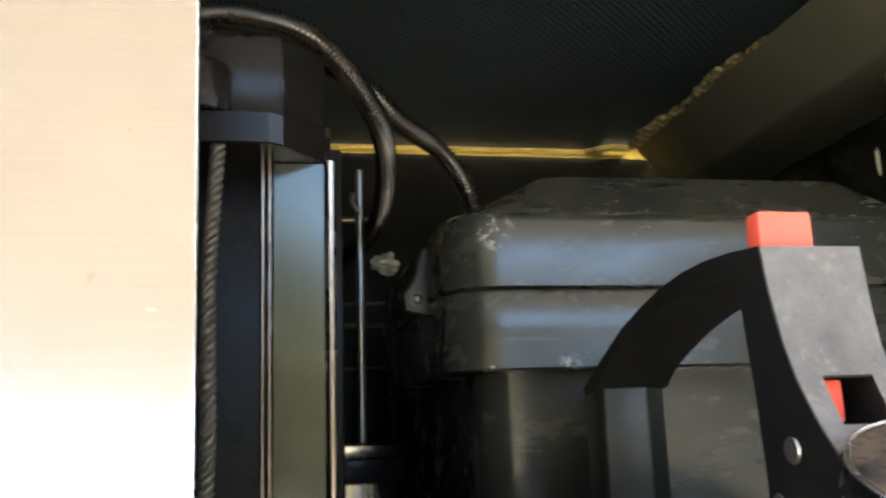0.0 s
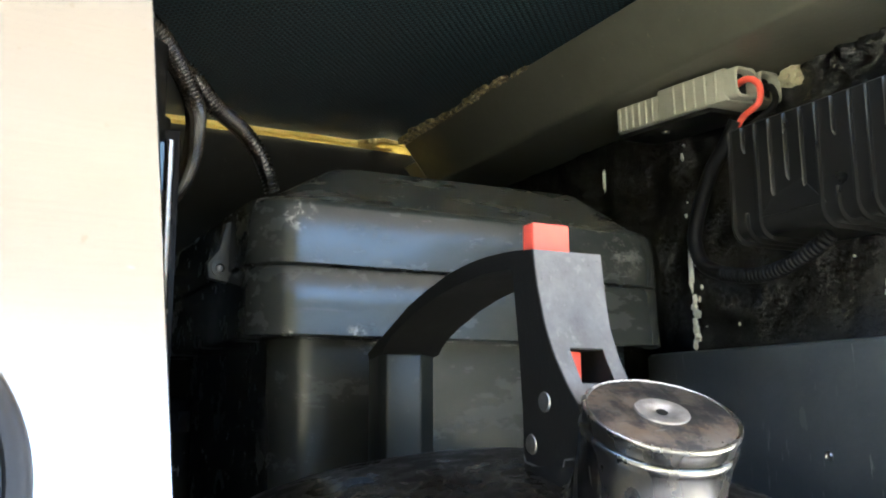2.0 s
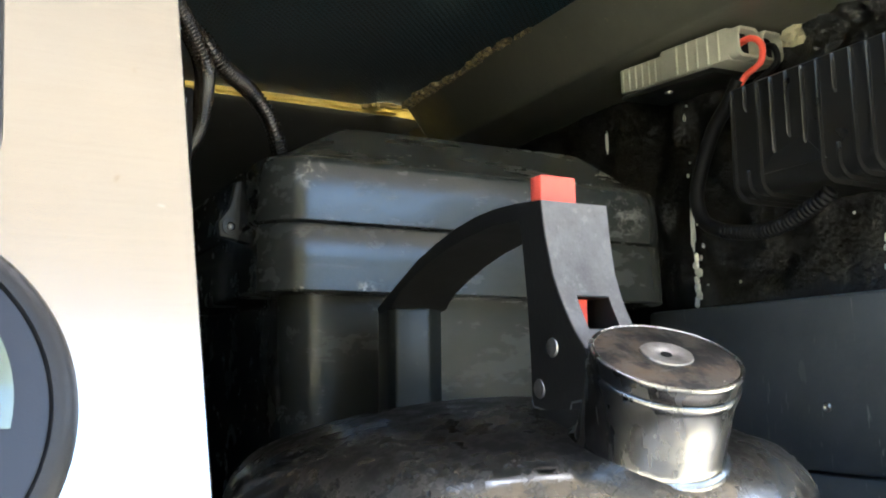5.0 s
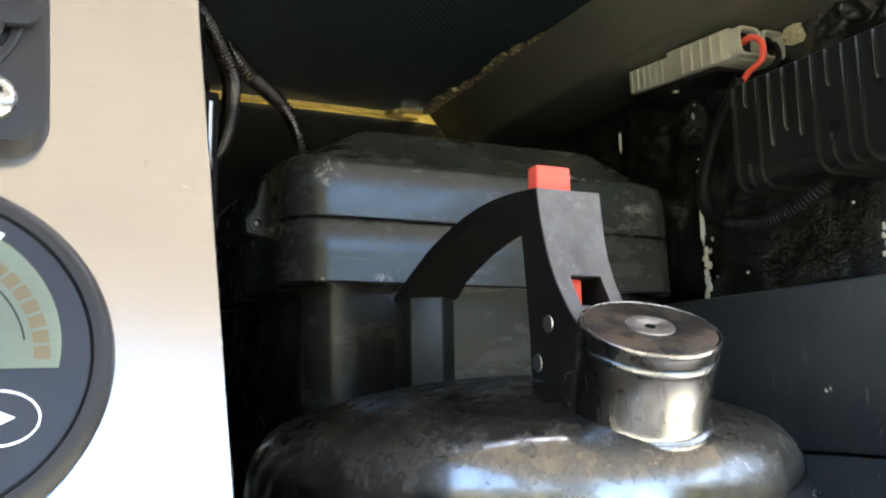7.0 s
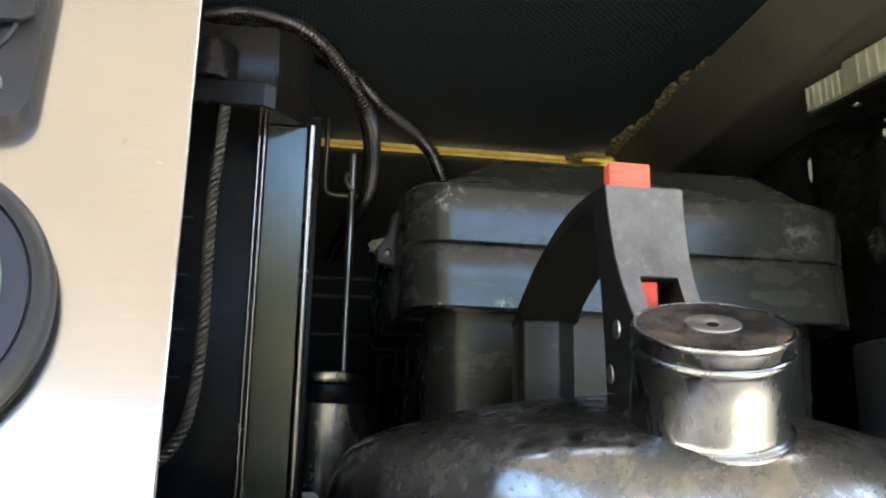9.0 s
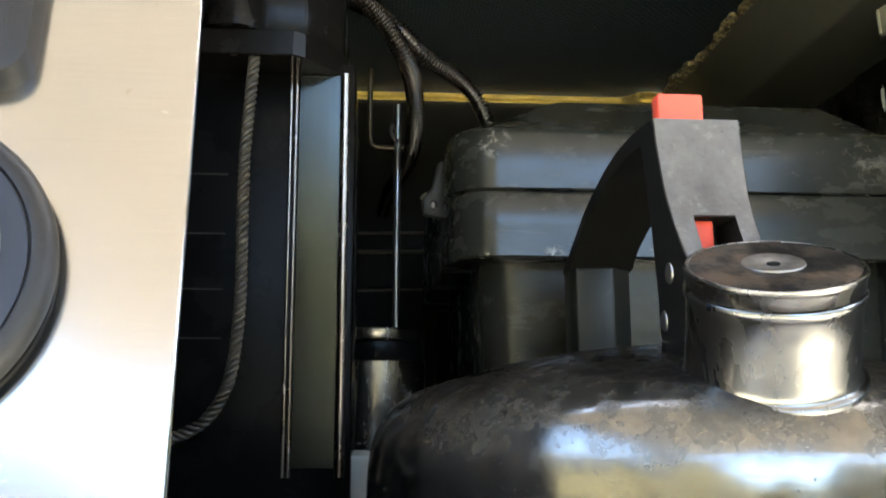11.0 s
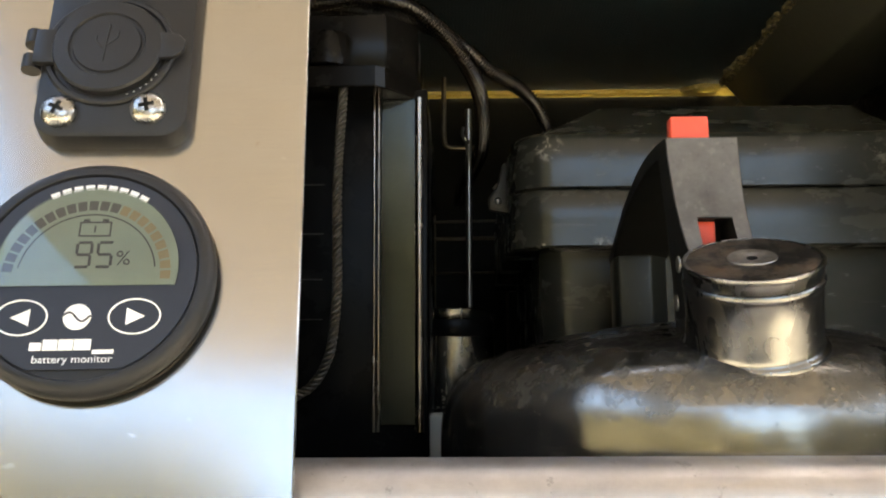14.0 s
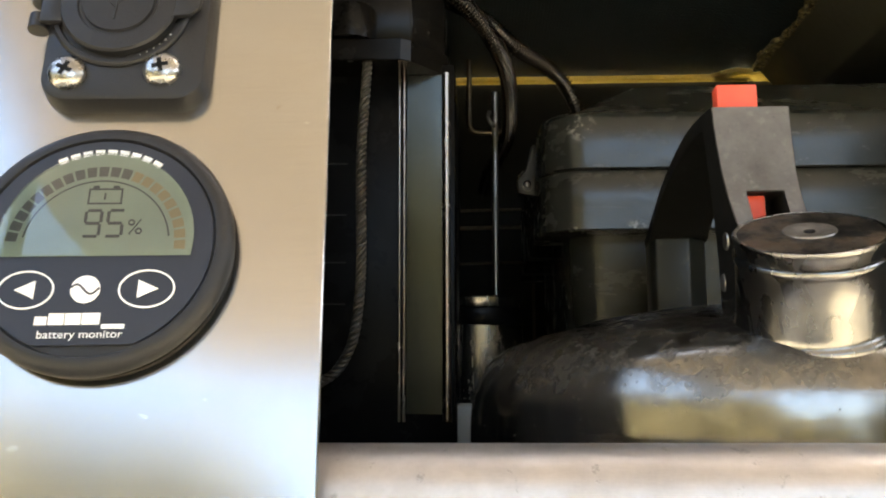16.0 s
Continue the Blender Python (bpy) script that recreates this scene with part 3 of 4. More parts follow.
solo("panel_side", box(RIGHT + 0.032, RIGHT + 0.06, 0.1, BACK, 0.86, CEIL + 0.012, 0.002), DARKWALL, "plain outer side of the compartment", "panel", (RIGHT + 0.04, 0.3, 0.86), kind="structure")

# ---- control panel with its instruments ----
solo("control_panel", box(-0.42, 0.0, -0.33, 0.34, -0.002, 0.0, 0.0005, 1), ALU, "brushed aluminium control panel with small scratches", "panel", (-0.2, 0, 0), PANEL, "structure")


# Unseen board, added so the kettle mirrors black behind the panel.
solo("dark_backing_helper", box(-0.42, -0.0035, -0.33, 0.34, -0.0075, -0.0025, 0.0005, 1), DARKWALL, "unseen black board added behind the control panel to darken reflections", "panel", (-0.2, 0, -0.005), PANEL, "structure")


def arc(cx, cy, r0, r1, w0, w1, h0, h1, k=6, bm=None):
    """A piece of a flat ring, angles in degrees from +x."""
    out = [(cx + r1 * math.cos(radians(w0 + (w1 - w0) * i / k)), cy + r1 * math.sin(radians(w0 + (w1 - w0) * i / k))) for i in range(k + 1)]
    inn = [(cx + r0 * math.cos(radians(w1 + (w0 - w1) * i / k)), cy + r0 * math.sin(radians(w1 + (w0 - w1) * i / k))) for i in range(k + 1)]
    return slab(out + inn, h0, h1, "z", bm)


def ellipse_ring(cx, cy, rx, ry, wd, h0, h1, k=40):
    bm = bmesh.new()
    loops = []
    for d, h in ((0, h0), (0, h1), (wd, h1), (wd, h0), (0, h0)):
        loops.append([Vector((cx + (rx - d) * math.cos(2 * math.pi * i / k), cy + (ry - d) * math.sin(2 * math.pi * i / k), h)) for i in range(k)])
    return rings(loops, True, False, bm)


def battery_monitor():
    cx, cy, R, H = -0.0583, -0.0154, 0.0351, 0.0074
    T = Matrix.Translation((cx, cy, 0))
    mon = thing("battery_monitor", "round black battery monitor with a lit-less green-grey display reading 95 percent", "battery monitor", (cx, cy, 0.0), PANEL)
    part("bezel", lathe([(0.0332, 0), (0.0340, 0.0006), (0.0340, 0.0021), (0.0334, 0.0024), (0.0334, 0.0029), (R, 0.0033), (R, H - 0.0022), (R - 0.0010, H - 0.0007), (R - 0.0028, H + 0.0003), (R - 0.0042, H + 0.0001), (R - 0.0047, H - 0.0010), (0.001, H - 0.0010)], 72, T), SOCKET, mon)
    face_r = R - 0.0050
    fl = [(cx + face_r * math.cos(radians(w)), cy + face_r * math.sin(radians(w))) for w in range(-66, 247, 4)]
    part("face", slab(fl, H - 0.0008, H - 0.0002, "z"), FACE, mon)
    y0 = cy - 0.0049
    r = 0.0250
    w0 = math.degrees(math.asin((y0 - cy) / r))
    disp = [(cx + r * math.cos(radians(w0 + (180 - 2 * w0) * i / 40)), cy + 0.0012 + r * math.sin(radians(w0 + (180 - 2 * w0) * i / 40))) for i in range(41)]
    lcd = part("display", slab(disp, H - 0.0001, H + 0.0001, "z"), LCD, mon, "green-grey liquid crystal display")
    h0, h1 = H + 0.0001, H + 0.0002
    for i in range(22):
        w = 176 - i * 8.2
        if w - 6.6 < w0 + 4:
            break
        part("gauge_segment", arc(cx, cy - 0.001, 0.0202, 0.0231, w, w - 6.6, h0, h1), INK_SOFT if i < 13 else INK_DIM, lcd)
    part("gauge_line", arc(cx, cy - 0.001, 0.0186, 0.0190, 172, 8, h0, h1, 40), INK, lcd)
    # battery sign
    ix, iy = cx + 0.0010, cy + 0.0139
    sign = bmesh.new()
    for a0, a1, c0, c1 in ((-0.0045, 0.0045, -0.003, -0.0025), (-0.0045, 0.0045, 0.0012, 0.0017), (-0.0045, -0.004, -0.003, 0.0017), (0.004, 0.0045, -0.003, 0.0017), (-0.0035, -0.0018, 0.0017, 0.0025), (0.0018, 0.0035, 0.0017, 0.0025), (-0.0003, 0.0002, -0.0016, 0.0004)):
        box(ix + a0, ix + a1, iy + c0, iy + c1, h0, h1, bm=sign)
    part("battery_sign", sign, INK, lcd)
    # figures in seven bars
    bars = {"t": (0, 1, 0.5), "m": (0, 0.5, 0.5), "b": (0, 0, 0.5), "ul": (-0.5, 0.75, 0), "ur": (0.5, 0.75, 0), "ll": (-0.5, 0.25, 0), "lr": (0.5, 0.25, 0)}
    for name, dx, on in (("figure_nine", -0.0016, "t m b ul ur lr"), ("figure_five", 0.0042, "t m b ul lr")):
        fig = bmesh.new()
        wd, ht, th = 0.0040, 0.0074, 0.00085
        for k in on.split():
            bx, by, flat = bars[k]
            x, y = cx + dx + bx * wd, cy + 0.0017 + by * ht
            lean = 0.06 * by * ht
            if flat:
                box(x - wd / 2 + 0.0002 + lean, x + wd / 2 - 0.0002 + lean, y - th / 2, y + th / 2, h0, h1, bm=fig)
            else:
                box(x - th / 2 + lean, x + th / 2 + lean, y - ht / 4 + 0.0003, y + ht / 4 - 0.0003, h0, h1, bm=fig)
        part(name, fig, INK, lcd)
    letters("percent_sign", "%", 0.0062, (cx + 0.0076, cy + 0.0022, h1), INK, lcd)
    pane = part("pane", slab([(cx + (x - cx) * 0.999, cy + (y - cy) * 0.999) for x, y in disp], H + 0.00045, H + 0.0007, "z"), PANE, mon, "clear display window")
    pane.visible_shadow = False
    f1 = H + 0.0001
    for sgn, nm in ((-1, "left"), (1, "right")):
        bx, by = cx - 0.0006 + sgn * 0.0151, cy - 0.0129
        key = part("button", ellipse_ring(bx, by, 0.0071, 0.0052, 0.0004, H - 0.0003, f1), WHITE, mon, "white ring of a key with an arrow")
        part("arrow", slab([(bx + sgn * 0.0028, by), (bx - sgn * 0.0022, by + 0.0024), (bx - sgn * 0.0022, by - 0.0024)], H - 0.0003, f1, "z"), WHITE, key)
    disc = part("emblem", lathe([(0.0037, H - 0.0003), (0.0037, f1), (0.0001, f1)], 32, Matrix.Translation((cx - 0.0008, cy - 0.0129, 0))), WHITE, mon, "plain white disc with a dark wave")
    wave = [Vector((cx - 0.0008 + 0.0036 * (i / 12 * 2 - 1), cy - 0.0129 + 0.0013 * math.sin(i / 12 * 2 * math.pi + 0.3), f1)) for i in range(13)]
    part("wave", tube(wave, 0.0003, 6), FACE, disc)
    # maker's marks as plain bars
    for i in range(9):
        w = 118 - i * 7.0
        part("mark_bar", arc(cx, cy, 0.0257, 0.0274, w, w - 5.2, H - 0.0003, f1, 3), WHITE, mon)
    bars_at = [(-0.0122, 0.0030, 0.0022), (-0.0088, 0.0038, 0.0030), (-0.0047, 0.0038, 0.0030), (-0.0006, 0.0044, 0.0030)]
    for x, wd, ht in bars_at:
        part("mark_bar", box(cx + x, cx + x + wd, cy - 0.0223, cy - 0.0223 + ht, H - 0.0003, f1), WHITE, mon)
    part("mark_bar", box(cx + 0.0044, cx + 0.0100, cy - 0.0234, cy - 0.0223, H - 0.0003, f1), WHITE, mon)
    letters("lettering", "battery monitor", 0.0029, (cx - 0.0112, cy - 0.0258, f1), WHITE, mon, 1.12)


def letters(name, text, size, at, mat, parent, wide=1.0):
    cu = bpy.data.curves.new(name, "FONT")
    cu.body, cu.size, cu.extrude = text, size, 0.00003
    cu.materials.append(mat)
    ob = new(name, cu)
    ob.parent = parent
    ob.location = Vector(at) - OFF[parent]
    ob.scale.x = wide
    return ob


def pan_screw(parent, x, y, h, r=0.0053, turn=20):
    T = Matrix.Translation((x, y, h))
    head = part("screw", lathe([(r, 0), (r, 0.0009), (r * 0.93, 0.0017), (r * 0.7, 0.0026), (r * 0.35, 0.0031), (0.0001, 0.0032)], 32, T), SCREW, parent, "pan-head stainless cross screw")
    bm = bmesh.new()
    for w in (turn, turn + 90):
        m = T @ pose(0, 0, 0.0029, 0, 0, w)
        s = slab([(-0.0023, -0.00062), (0.0023, -0.00062), (0.0023, 0.00062), (-0.0023, 0.00062)], -0.0008, 0.0004, "z")
        s.transform(m)
        me = bpy.data.meshes.new("tmp")
        s.to_mesh(me)
        s.free()
        bm.from_mesh(me)
        bpy.data.meshes.remove(me)
    # Black cross on the head paints the shade inside its slots.
    part("cross_slot", bm, CABLE, head)


def usb_socket():
    cx, H = -0.0579, 0.0068
    a0, a1, y0, y1 = cx - 0.0229, cx + 0.0228, 0.0288, 0.136
    so = thing("power_socket", "black power socket plate with round hinged caps and pan-head screws", "power socket", (cx, 0.06, 0.0), PANEL)
    plate = rings([rrect(a0 - 0.0006, a1 + 0.0006, y0 - 0.0006, y1, 0.0085, 0.0), rrect(a0, a1, y0, y1, 0.008, H - 0.0014), rrect(a0 + 0.0003, a1 - 0.0003, y0 + 0.0003, y1, 0.0078, H - 0.0005), rrect(a0 + 0.0014, a1 - 0.0014, y0 + 0.0014, y1 - 0.001, 0.007, H)])
    part("plate", plate, SOCKET, so)
    c1 = (cx - 0.0024, 0.0592)
    for k, cc in enumerate((c1, (cx - 0.0024, 0.1052))):
        T = Matrix.Translation((*cc, 0))
        part("collar", lathe([(0.0200, H - 0.001), (0.0200, H + 0.0008), (0.0194, H + 0.0014), (0.0182, H + 0.0014), (0.0177, H + 0.0005), (0.0001, H + 0.0005)], 56, T), SOCKET, so)
        cap = part("cap", lathe([(0.0165, H + 0.0004), (0.0168, H + 0.0030), (0.0162, H + 0.0038), (0.0117, H + 0.0041), (0.0113, H + 0.0035), (0.0104, H + 0.0035), (0.0101, H + 0.0042), (0.0001, H + 0.0044)], 56, T), SOCKET, so, "round rubbery dust cap")
        tab = [(cc[0] + 0.0150, cc[1] - 0.0050), (cc[0] + 0.0205, cc[1] - 0.0042), (cc[0] + 0.0232, cc[1] - 0.0018), (cc[0] + 0.0236, cc[1] + 0.0015), (cc[0] + 0.0212, cc[1] + 0.0042), (cc[0] + 0.0150, cc[1] + 0.0050)]
        part("lift_tab", bevelled(slab(tab, H + 0.0018, H + 0.0037, "z"), 0.0004), SOCKET, cap)
        part("hinge_arm", box(cc[0] - 0.0222, cc[0] - 0.0150, cc[1] - 0.0062, cc[1] + 0.0062, H + 0.0008, H + 0.0032, 0.0006), SOCKET, cap)
        for dy in (-0.0046, 0.0046):
            p = Vector((cc[0] - 0.0234, cc[1] + dy, H - 0.0004))
            part("knuckle", tube([p + Vector((0, -0.0024, 0)), p + Vector((0, 0.0024, 0))], 0.0029, 16), SOCKET, so)
        for p, q in (((-0.0005, -0.0065), (0.0005, 0.0066)), ((0.0, -0.003), (-0.0032, 0.0006)), ((-0.0032, 0.0006), (-0.0032, 0.0026)), ((0.0002, -0.0008), (0.0033, 0.0022)), ((0.0033, 0.0022), (0.0033, 0.0044))):
            part("relief_line", tube([Vector((cc[0] + x, cc[1] + y, H + 0.0043)) for x, y in (p, q)], 0.00028, 6), SOCKET, cap)
        for i in range(6):
            w = -66 + i * 7
            x, y = cc[0] + 0.0178 * math.cos(radians(w)), cc[1] + 0.0178 * math.sin(radians(w))
            part("mark_bar", box(x - 0.0006, x + 0.0006, y - 0.0002, y + 0.0002, H + 0.0003, H + 0.0007), WHITE, so)
    pan_screw(so, cx - 0.0151, 0.0371, H, turn=-25)
    pan_screw(so, cx + 0.0112, 0.0380, H, turn=12)


battery_monitor()
usb_socket()


# ---- kettle ----
def kettle():
    ka, kb, base = 0.1522, 0.2468, FLOOR
    ke = thing("kettle", "old stainless steel whistling kettle, sooty on top, with a black handle", "kettle", (ka, kb, base))
    K = Matrix.Translation((ka, kb, base))
    zz = lambda z: z - base
    prof = [(0.0001, 0.0), (0.096, 0.0), (0.104, 0.003), (0.1090, 0.010), (0.1098, 0.03), (0.1098, zz(1.1330)), (0.1095, zz(1.1400)), (0.1087, zz(1.1462)), (0.1070, zz(1.1520)), (0.1042, zz(1.1570)), (0.1004, zz(1.1612)), (0.0958, zz(1.1645)), (0.0905, zz(1.1668)), (0.083, zz(1.1693)), (0.072, zz(1.1726)), (0.060, zz(1.1757)), (0.037, zz(1.1796)), (0.018, zz(1.1816)), (0.0001, zz(1.1822))]
    part("body", lathe(prof, 96, K), KETTLE, ke)
    # spout leans out over the front
    la, lb, lz = 0.1461, 0.1515, 1.1956
    S = pose(0, 0, 0, 26.0, 0, 0) @ pose(0, 0, 0, 0, -6.1, 0)
    S = Matrix.Translation(Vector((la, lb, lz)) - S.to_3x3() @ Vector((0, 0, 0.0304))) @ S
    part("spout", lathe([(0.0246, -0.014), (0.0244, -0.006), (0.0243, -0.0022), (0.0244, -0.0012), (0.0243, 0.0002), (0.0238, 0.0009), (0.0230, 0.0013), (0.0225, 0.0022), (0.0221, 0.0040), (0.0218, 0.0150), (0.0219, 0.0214), (0.0223, 0.0226), (0.0226, 0.0236), (0.0225, 0.0244), (0.0221, 0.0249), (0.0208, 0.0250), (0.0207, 0.0258)], 72, S), SPOUT, ke, "shiny steel spout collar with a beaded foot")
    lid = part("whistle_lid", lathe([(0.0207, 0.0252), (0.0218, 0.0253), (0.0221, 0.0257), (0.0221, 0.0284), (0.0224, 0.0291), (0.0226, 0.0297), (0.0224, 0.0303), (0.0219, 0.0305), (0.0214, 0.0303)], 72, S), SPOUT, ke, "flat whistle lid, stained brown and black")
    part("lid_plate", lathe([(0.0215, 0.0275), (0.0215, 0.0302), (0.0205, 0.0304), (0.0145, 0.0307), (0.0082, 0.0307), (0.0016, 0.0301), (0.0016, 0.0275)], 72, S), LIDTOP, lid, "stained brown-black lid top")
    part("whistle_disc", lathe([(0.0080, 0.0305), (0.0077, 0.0311), (0.0058, 0.0312), (0.0021, 0.0306), (0.0017, 0.0304)], 48, S), DISC, lid)
    # Black plug paints the dark inside of the whistle hole.
    part("whistle_hole", lathe([(0.0017, 0.0298), (0.0017, 0.03075), (0.0001, 0.03075)], 24, S), CABLE, lid)
    # handle
    h0, h1, s0, s1 = 0.1284, 0.1556, 0.1372, 0.1500
    front = [(0.1888, 1.2470), (0.1880, 1.2400), (0.1872, 1.2330), (0.1853, 1.2227), (0.1826, 1.2155), (0.1812, 1.2124), (0.1790, 1.2086), (0.1765, 1.2043), (0.1718, 1.1982), (0.1685, 1.1915), (0.1685, 1.1815), (0.1745, 1.1705)]
    rest = [(0.1870, 1.1700), (0.2026, 1.1690), (0.2018, 1.1942), (0.2008, 1.2145), (0.2009, 1.2400), (0.2025, 1.2424), (0.2200, 1.2430), (0.2400, 1.2413), (0.2545, 1.2392), (0.2700, 1.2358), (0.2870, 1.2304), (0.2980, 1.2262), (0.3040, 1.2222), (0.3065, 1.2200), (0.3200, 1.2180), (0.3221, 1.2208), (0.3026, 1.2290), (0.2801, 1.2380), (0.2625, 1.2428), (0.2462, 1.2463), (0.2311, 1.2483), (0.2171, 1.2488), (0.2041, 1.2484)]
    notch = front[:5] + [(0.1824, 1.2150), (0.1978, 1.2150), (0.1978, 1.2045), (0.1766, 1.2045)] + front[8:]
    bm = bmesh.new()
    slab(front + rest, h0, s0, "a", bm)
    slab(notch + rest, s0, s1, "a", bm)
    slab(front + rest, s1, h1, "a", bm)
    bmesh.ops.remove_doubles(bm, verts=bm.verts, dist=1e-5)

    def taper(bm):
        """The front leg narrows towards its foot on the outer side."""
        for v in bm.verts:
            if v.co.x < s0 - 0.002 and v.co.y < 0.2056:
                v.co.x += 0.0042 * min(max((1.2420 - v.co.z) / 0.056, 0.0), 1.0)
        return bm

    taper(bm)
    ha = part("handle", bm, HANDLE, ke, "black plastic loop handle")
    grip = [(h0 + 0.0004, 0.3226), (h0 + 0.0002, 0.3105), (h0 + 0.0022, 0.3062), (0.1462, 0.3048), (0.1482, 0.3062), (h1 - 0.0008, 0.3100), (h1 - 0.0004, 0.3226)]
    part("grip", bevelled(slab(grip, 1.1690, 1.2204, "z"), 0.0012, 3, 20), GRIP, ha, "grey-black rear grip, paler for the light on it")
    skin = [(b - 0.0003, z) for b, z in front[:9]]
    bm = bmesh.new()
    for w0, w1, lo, hi in ((h0 + 0.0004, s0, 0, 9), (s1, h1 - 0.0004, 0, 9), (s0, s1, 0, 5), (s0, s1, 7, 9)):
        sk = skin[lo:hi]
        slab(sk + [(b + 0.0006, z) for b, z in sk[::-1]], w0, w1, "a", bm)
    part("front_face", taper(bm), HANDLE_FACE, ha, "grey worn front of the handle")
    tr = part("trigger", bevelled(box(0.1318, 0.1464, 0.1932, 0.1998, 1.236, 1.2570), 0.0009), RED, ke, "red spout release button")
    part("lever", bevelled(box(s0 + 0.0003, s0 + 0.0078, 0.1868, 0.1974, 1.2048, 1.2148), 0.0008), RED, ke, "red lever inside the slot")
    for b, z in ((0.1880, 1.1990), (0.1974, 1.1858)):
        T = Matrix.Translation((h0 + 0.0042 * (1.2420 - z) / 0.056, b, z)) @ pose(0, 0, 0, 0, -90, 0)
        part("rivet", lathe([(0.0033, -0.001), (0.0033, 0.0004), (0.0029, 0.0009), (0.0001, 0.0010)], 24, T), RIVET, ha)
    rim = [(0.2022, 1.1820), (0.2016, 1.1800), (0.1918, 1.1783), (0.1812, 1.1778), (0.1799, 1.1817), (0.1725, 1.1826), (0.1702, 1.1870), (0.1696, 1.1905)]
    part("worn_edge", tube(even([Vector((h0 + 0.0042, b, z)) for b, z in rim], 0.001), 0.0005, 6), HANDLE_FACE, ha, "rubbed pale edge of the handle foot")
    part("foot_plate", bevelled(slab([(0.1700, 1.1800), (0.1690, 1.1735), (0.1980, 1.1725), (0.1980, 1.1790)], h0 + 0.0036, h1 + 0.0007, "a"), 0.0005), HANDLE, ha, "black foot of the handle")


kettle()


# ---- battery box ----
def battery_box():
    a0, a1, b0, b1 = 0.0775, 0.3165, 0.3305, 0.560
    bb = thing("battery_box", "scuffed black plastic battery box with a hipped lid", "battery box", (0.1985, 0.433, FLOOR))

    def ring(d, z, r=0.024):
        return rrect(a0 + d, a1 - d, b0 + d, b1 - d, max(r - d * 0.3, 0.004), z, 8)

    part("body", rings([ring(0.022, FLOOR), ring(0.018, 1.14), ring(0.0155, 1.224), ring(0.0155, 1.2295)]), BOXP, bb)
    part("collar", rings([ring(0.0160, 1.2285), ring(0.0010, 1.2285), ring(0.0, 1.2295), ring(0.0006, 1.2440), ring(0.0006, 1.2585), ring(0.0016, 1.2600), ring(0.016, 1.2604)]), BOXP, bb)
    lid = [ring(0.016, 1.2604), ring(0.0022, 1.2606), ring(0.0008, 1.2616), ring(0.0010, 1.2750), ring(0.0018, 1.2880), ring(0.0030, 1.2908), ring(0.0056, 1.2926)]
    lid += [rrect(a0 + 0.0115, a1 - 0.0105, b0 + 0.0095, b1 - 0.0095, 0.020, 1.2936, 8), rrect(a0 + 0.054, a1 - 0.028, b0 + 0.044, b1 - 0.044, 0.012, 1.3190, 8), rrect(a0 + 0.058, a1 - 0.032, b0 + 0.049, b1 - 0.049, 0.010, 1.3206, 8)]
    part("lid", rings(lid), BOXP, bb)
    lug = part("lug", bevelled(slab([(0.0800, 1.2860), (0.0765, 1.2850), (0.0735, 1.2720), (0.0680, 1.2650), (0.0690, 1.2580), (0.0790, 1.2560), (0.0830, 1.2700)], 0.374, 0.380, "b"), 0.001), LUG, bb, "grey plastic lid lug with an eyelet")
    T = Matrix.Translation((0.0740, 0.374, 1.2627)) @ pose(0, 0, 0, 90, 0, 0)
    part("eyelet", lathe([(0.0040, -0.001), (0.0040, 0.0010), (0.0022, 0.0012), (0.0018, 0.0)], 24, T), LUG, lug)
    part("pin", lathe([(0.0017, -0.001), (0.0017, 0.0008), (0.0009, 0.0013), (0.0001, 0.0014)], 16, T), ZINC, lug, "dull metal pin in the eyelet")


battery_box()


# ---- tall black case with the bright trim ----
def equipment_case():
    ca = thing("equipment_case", "tall glossy black equipment case with a polished vertical trim strip", "case", (-0.04, 0.32, FLOOR))
    part("body", bevelled(box(-0.13, 0.0360, 0.2830, 0.40, FLOOR, 1.300), 0.0012), CASE, ca)
    part("trim_strip", box(0.0134, 0.0302, 0.2818, 0.2835, 1.138, 1.2945, 0.0004, 1), STRIP, ca, "polished blue-grey metal strip")
    part("trim_edge", tube([Vector((0.0108, 0.2822, 1.135)), Vector((0.0101, 0.2822, 1.2945))], 0.0006, 10), CHROME, ca)
    part("trim_edge", tube([Vector((0.0128, 0.2820, 1.135)), Vector((0.0123, 0.2820, 1.2945))], 0.0007, 10), CHROME, ca)
    part("trim_edge", tube([Vector((0.0320, 0.2822, 1.135)), Vector((0.0317, 0.2822, 1.2950))], 0.0019, 14), CHROME, ca)
    plan = [(-0.125, 0.262), (0.0122, 0.262), (0.0166, 0.2650), (0.0325, 0.2860), (0.0325, 0.40), (-0.125, 0.40)]
    part("flange", bevelled(slab(plan, 1.2945, 1.3048, "z"), 0.0004, 1, 60), FLANGE, ca, "brown-black overhanging flange", 12)
    part("head", bevelled(slab([(-0.12, 0.272), (0.016, 0.272), (0.0310, 0.288), (0.0310, 0.39), (-0.12, 0.39)], 1.3048, 1.3345, "z"), 0.0012), FLANGE, ca)
    T = Matrix.Translation((-0.0115, 0.2690, 1.3048))
    part("knob", lathe([(0.0122, 0), (0.0122, 0.0145), (0.0112, 0.0160), (0.0001, 0.0162)], 32, T), FLANGE, ca, "round plug on the flange")
    for z in (1.252, 1.228, 1.206, 1.187):
        part("scratch_line", box(-0.030 + (z - 1.2) * 0.05, -0.014, 0.2824, 0.2832, z, z + 0.0005), LUG, ca)


equipment_case()


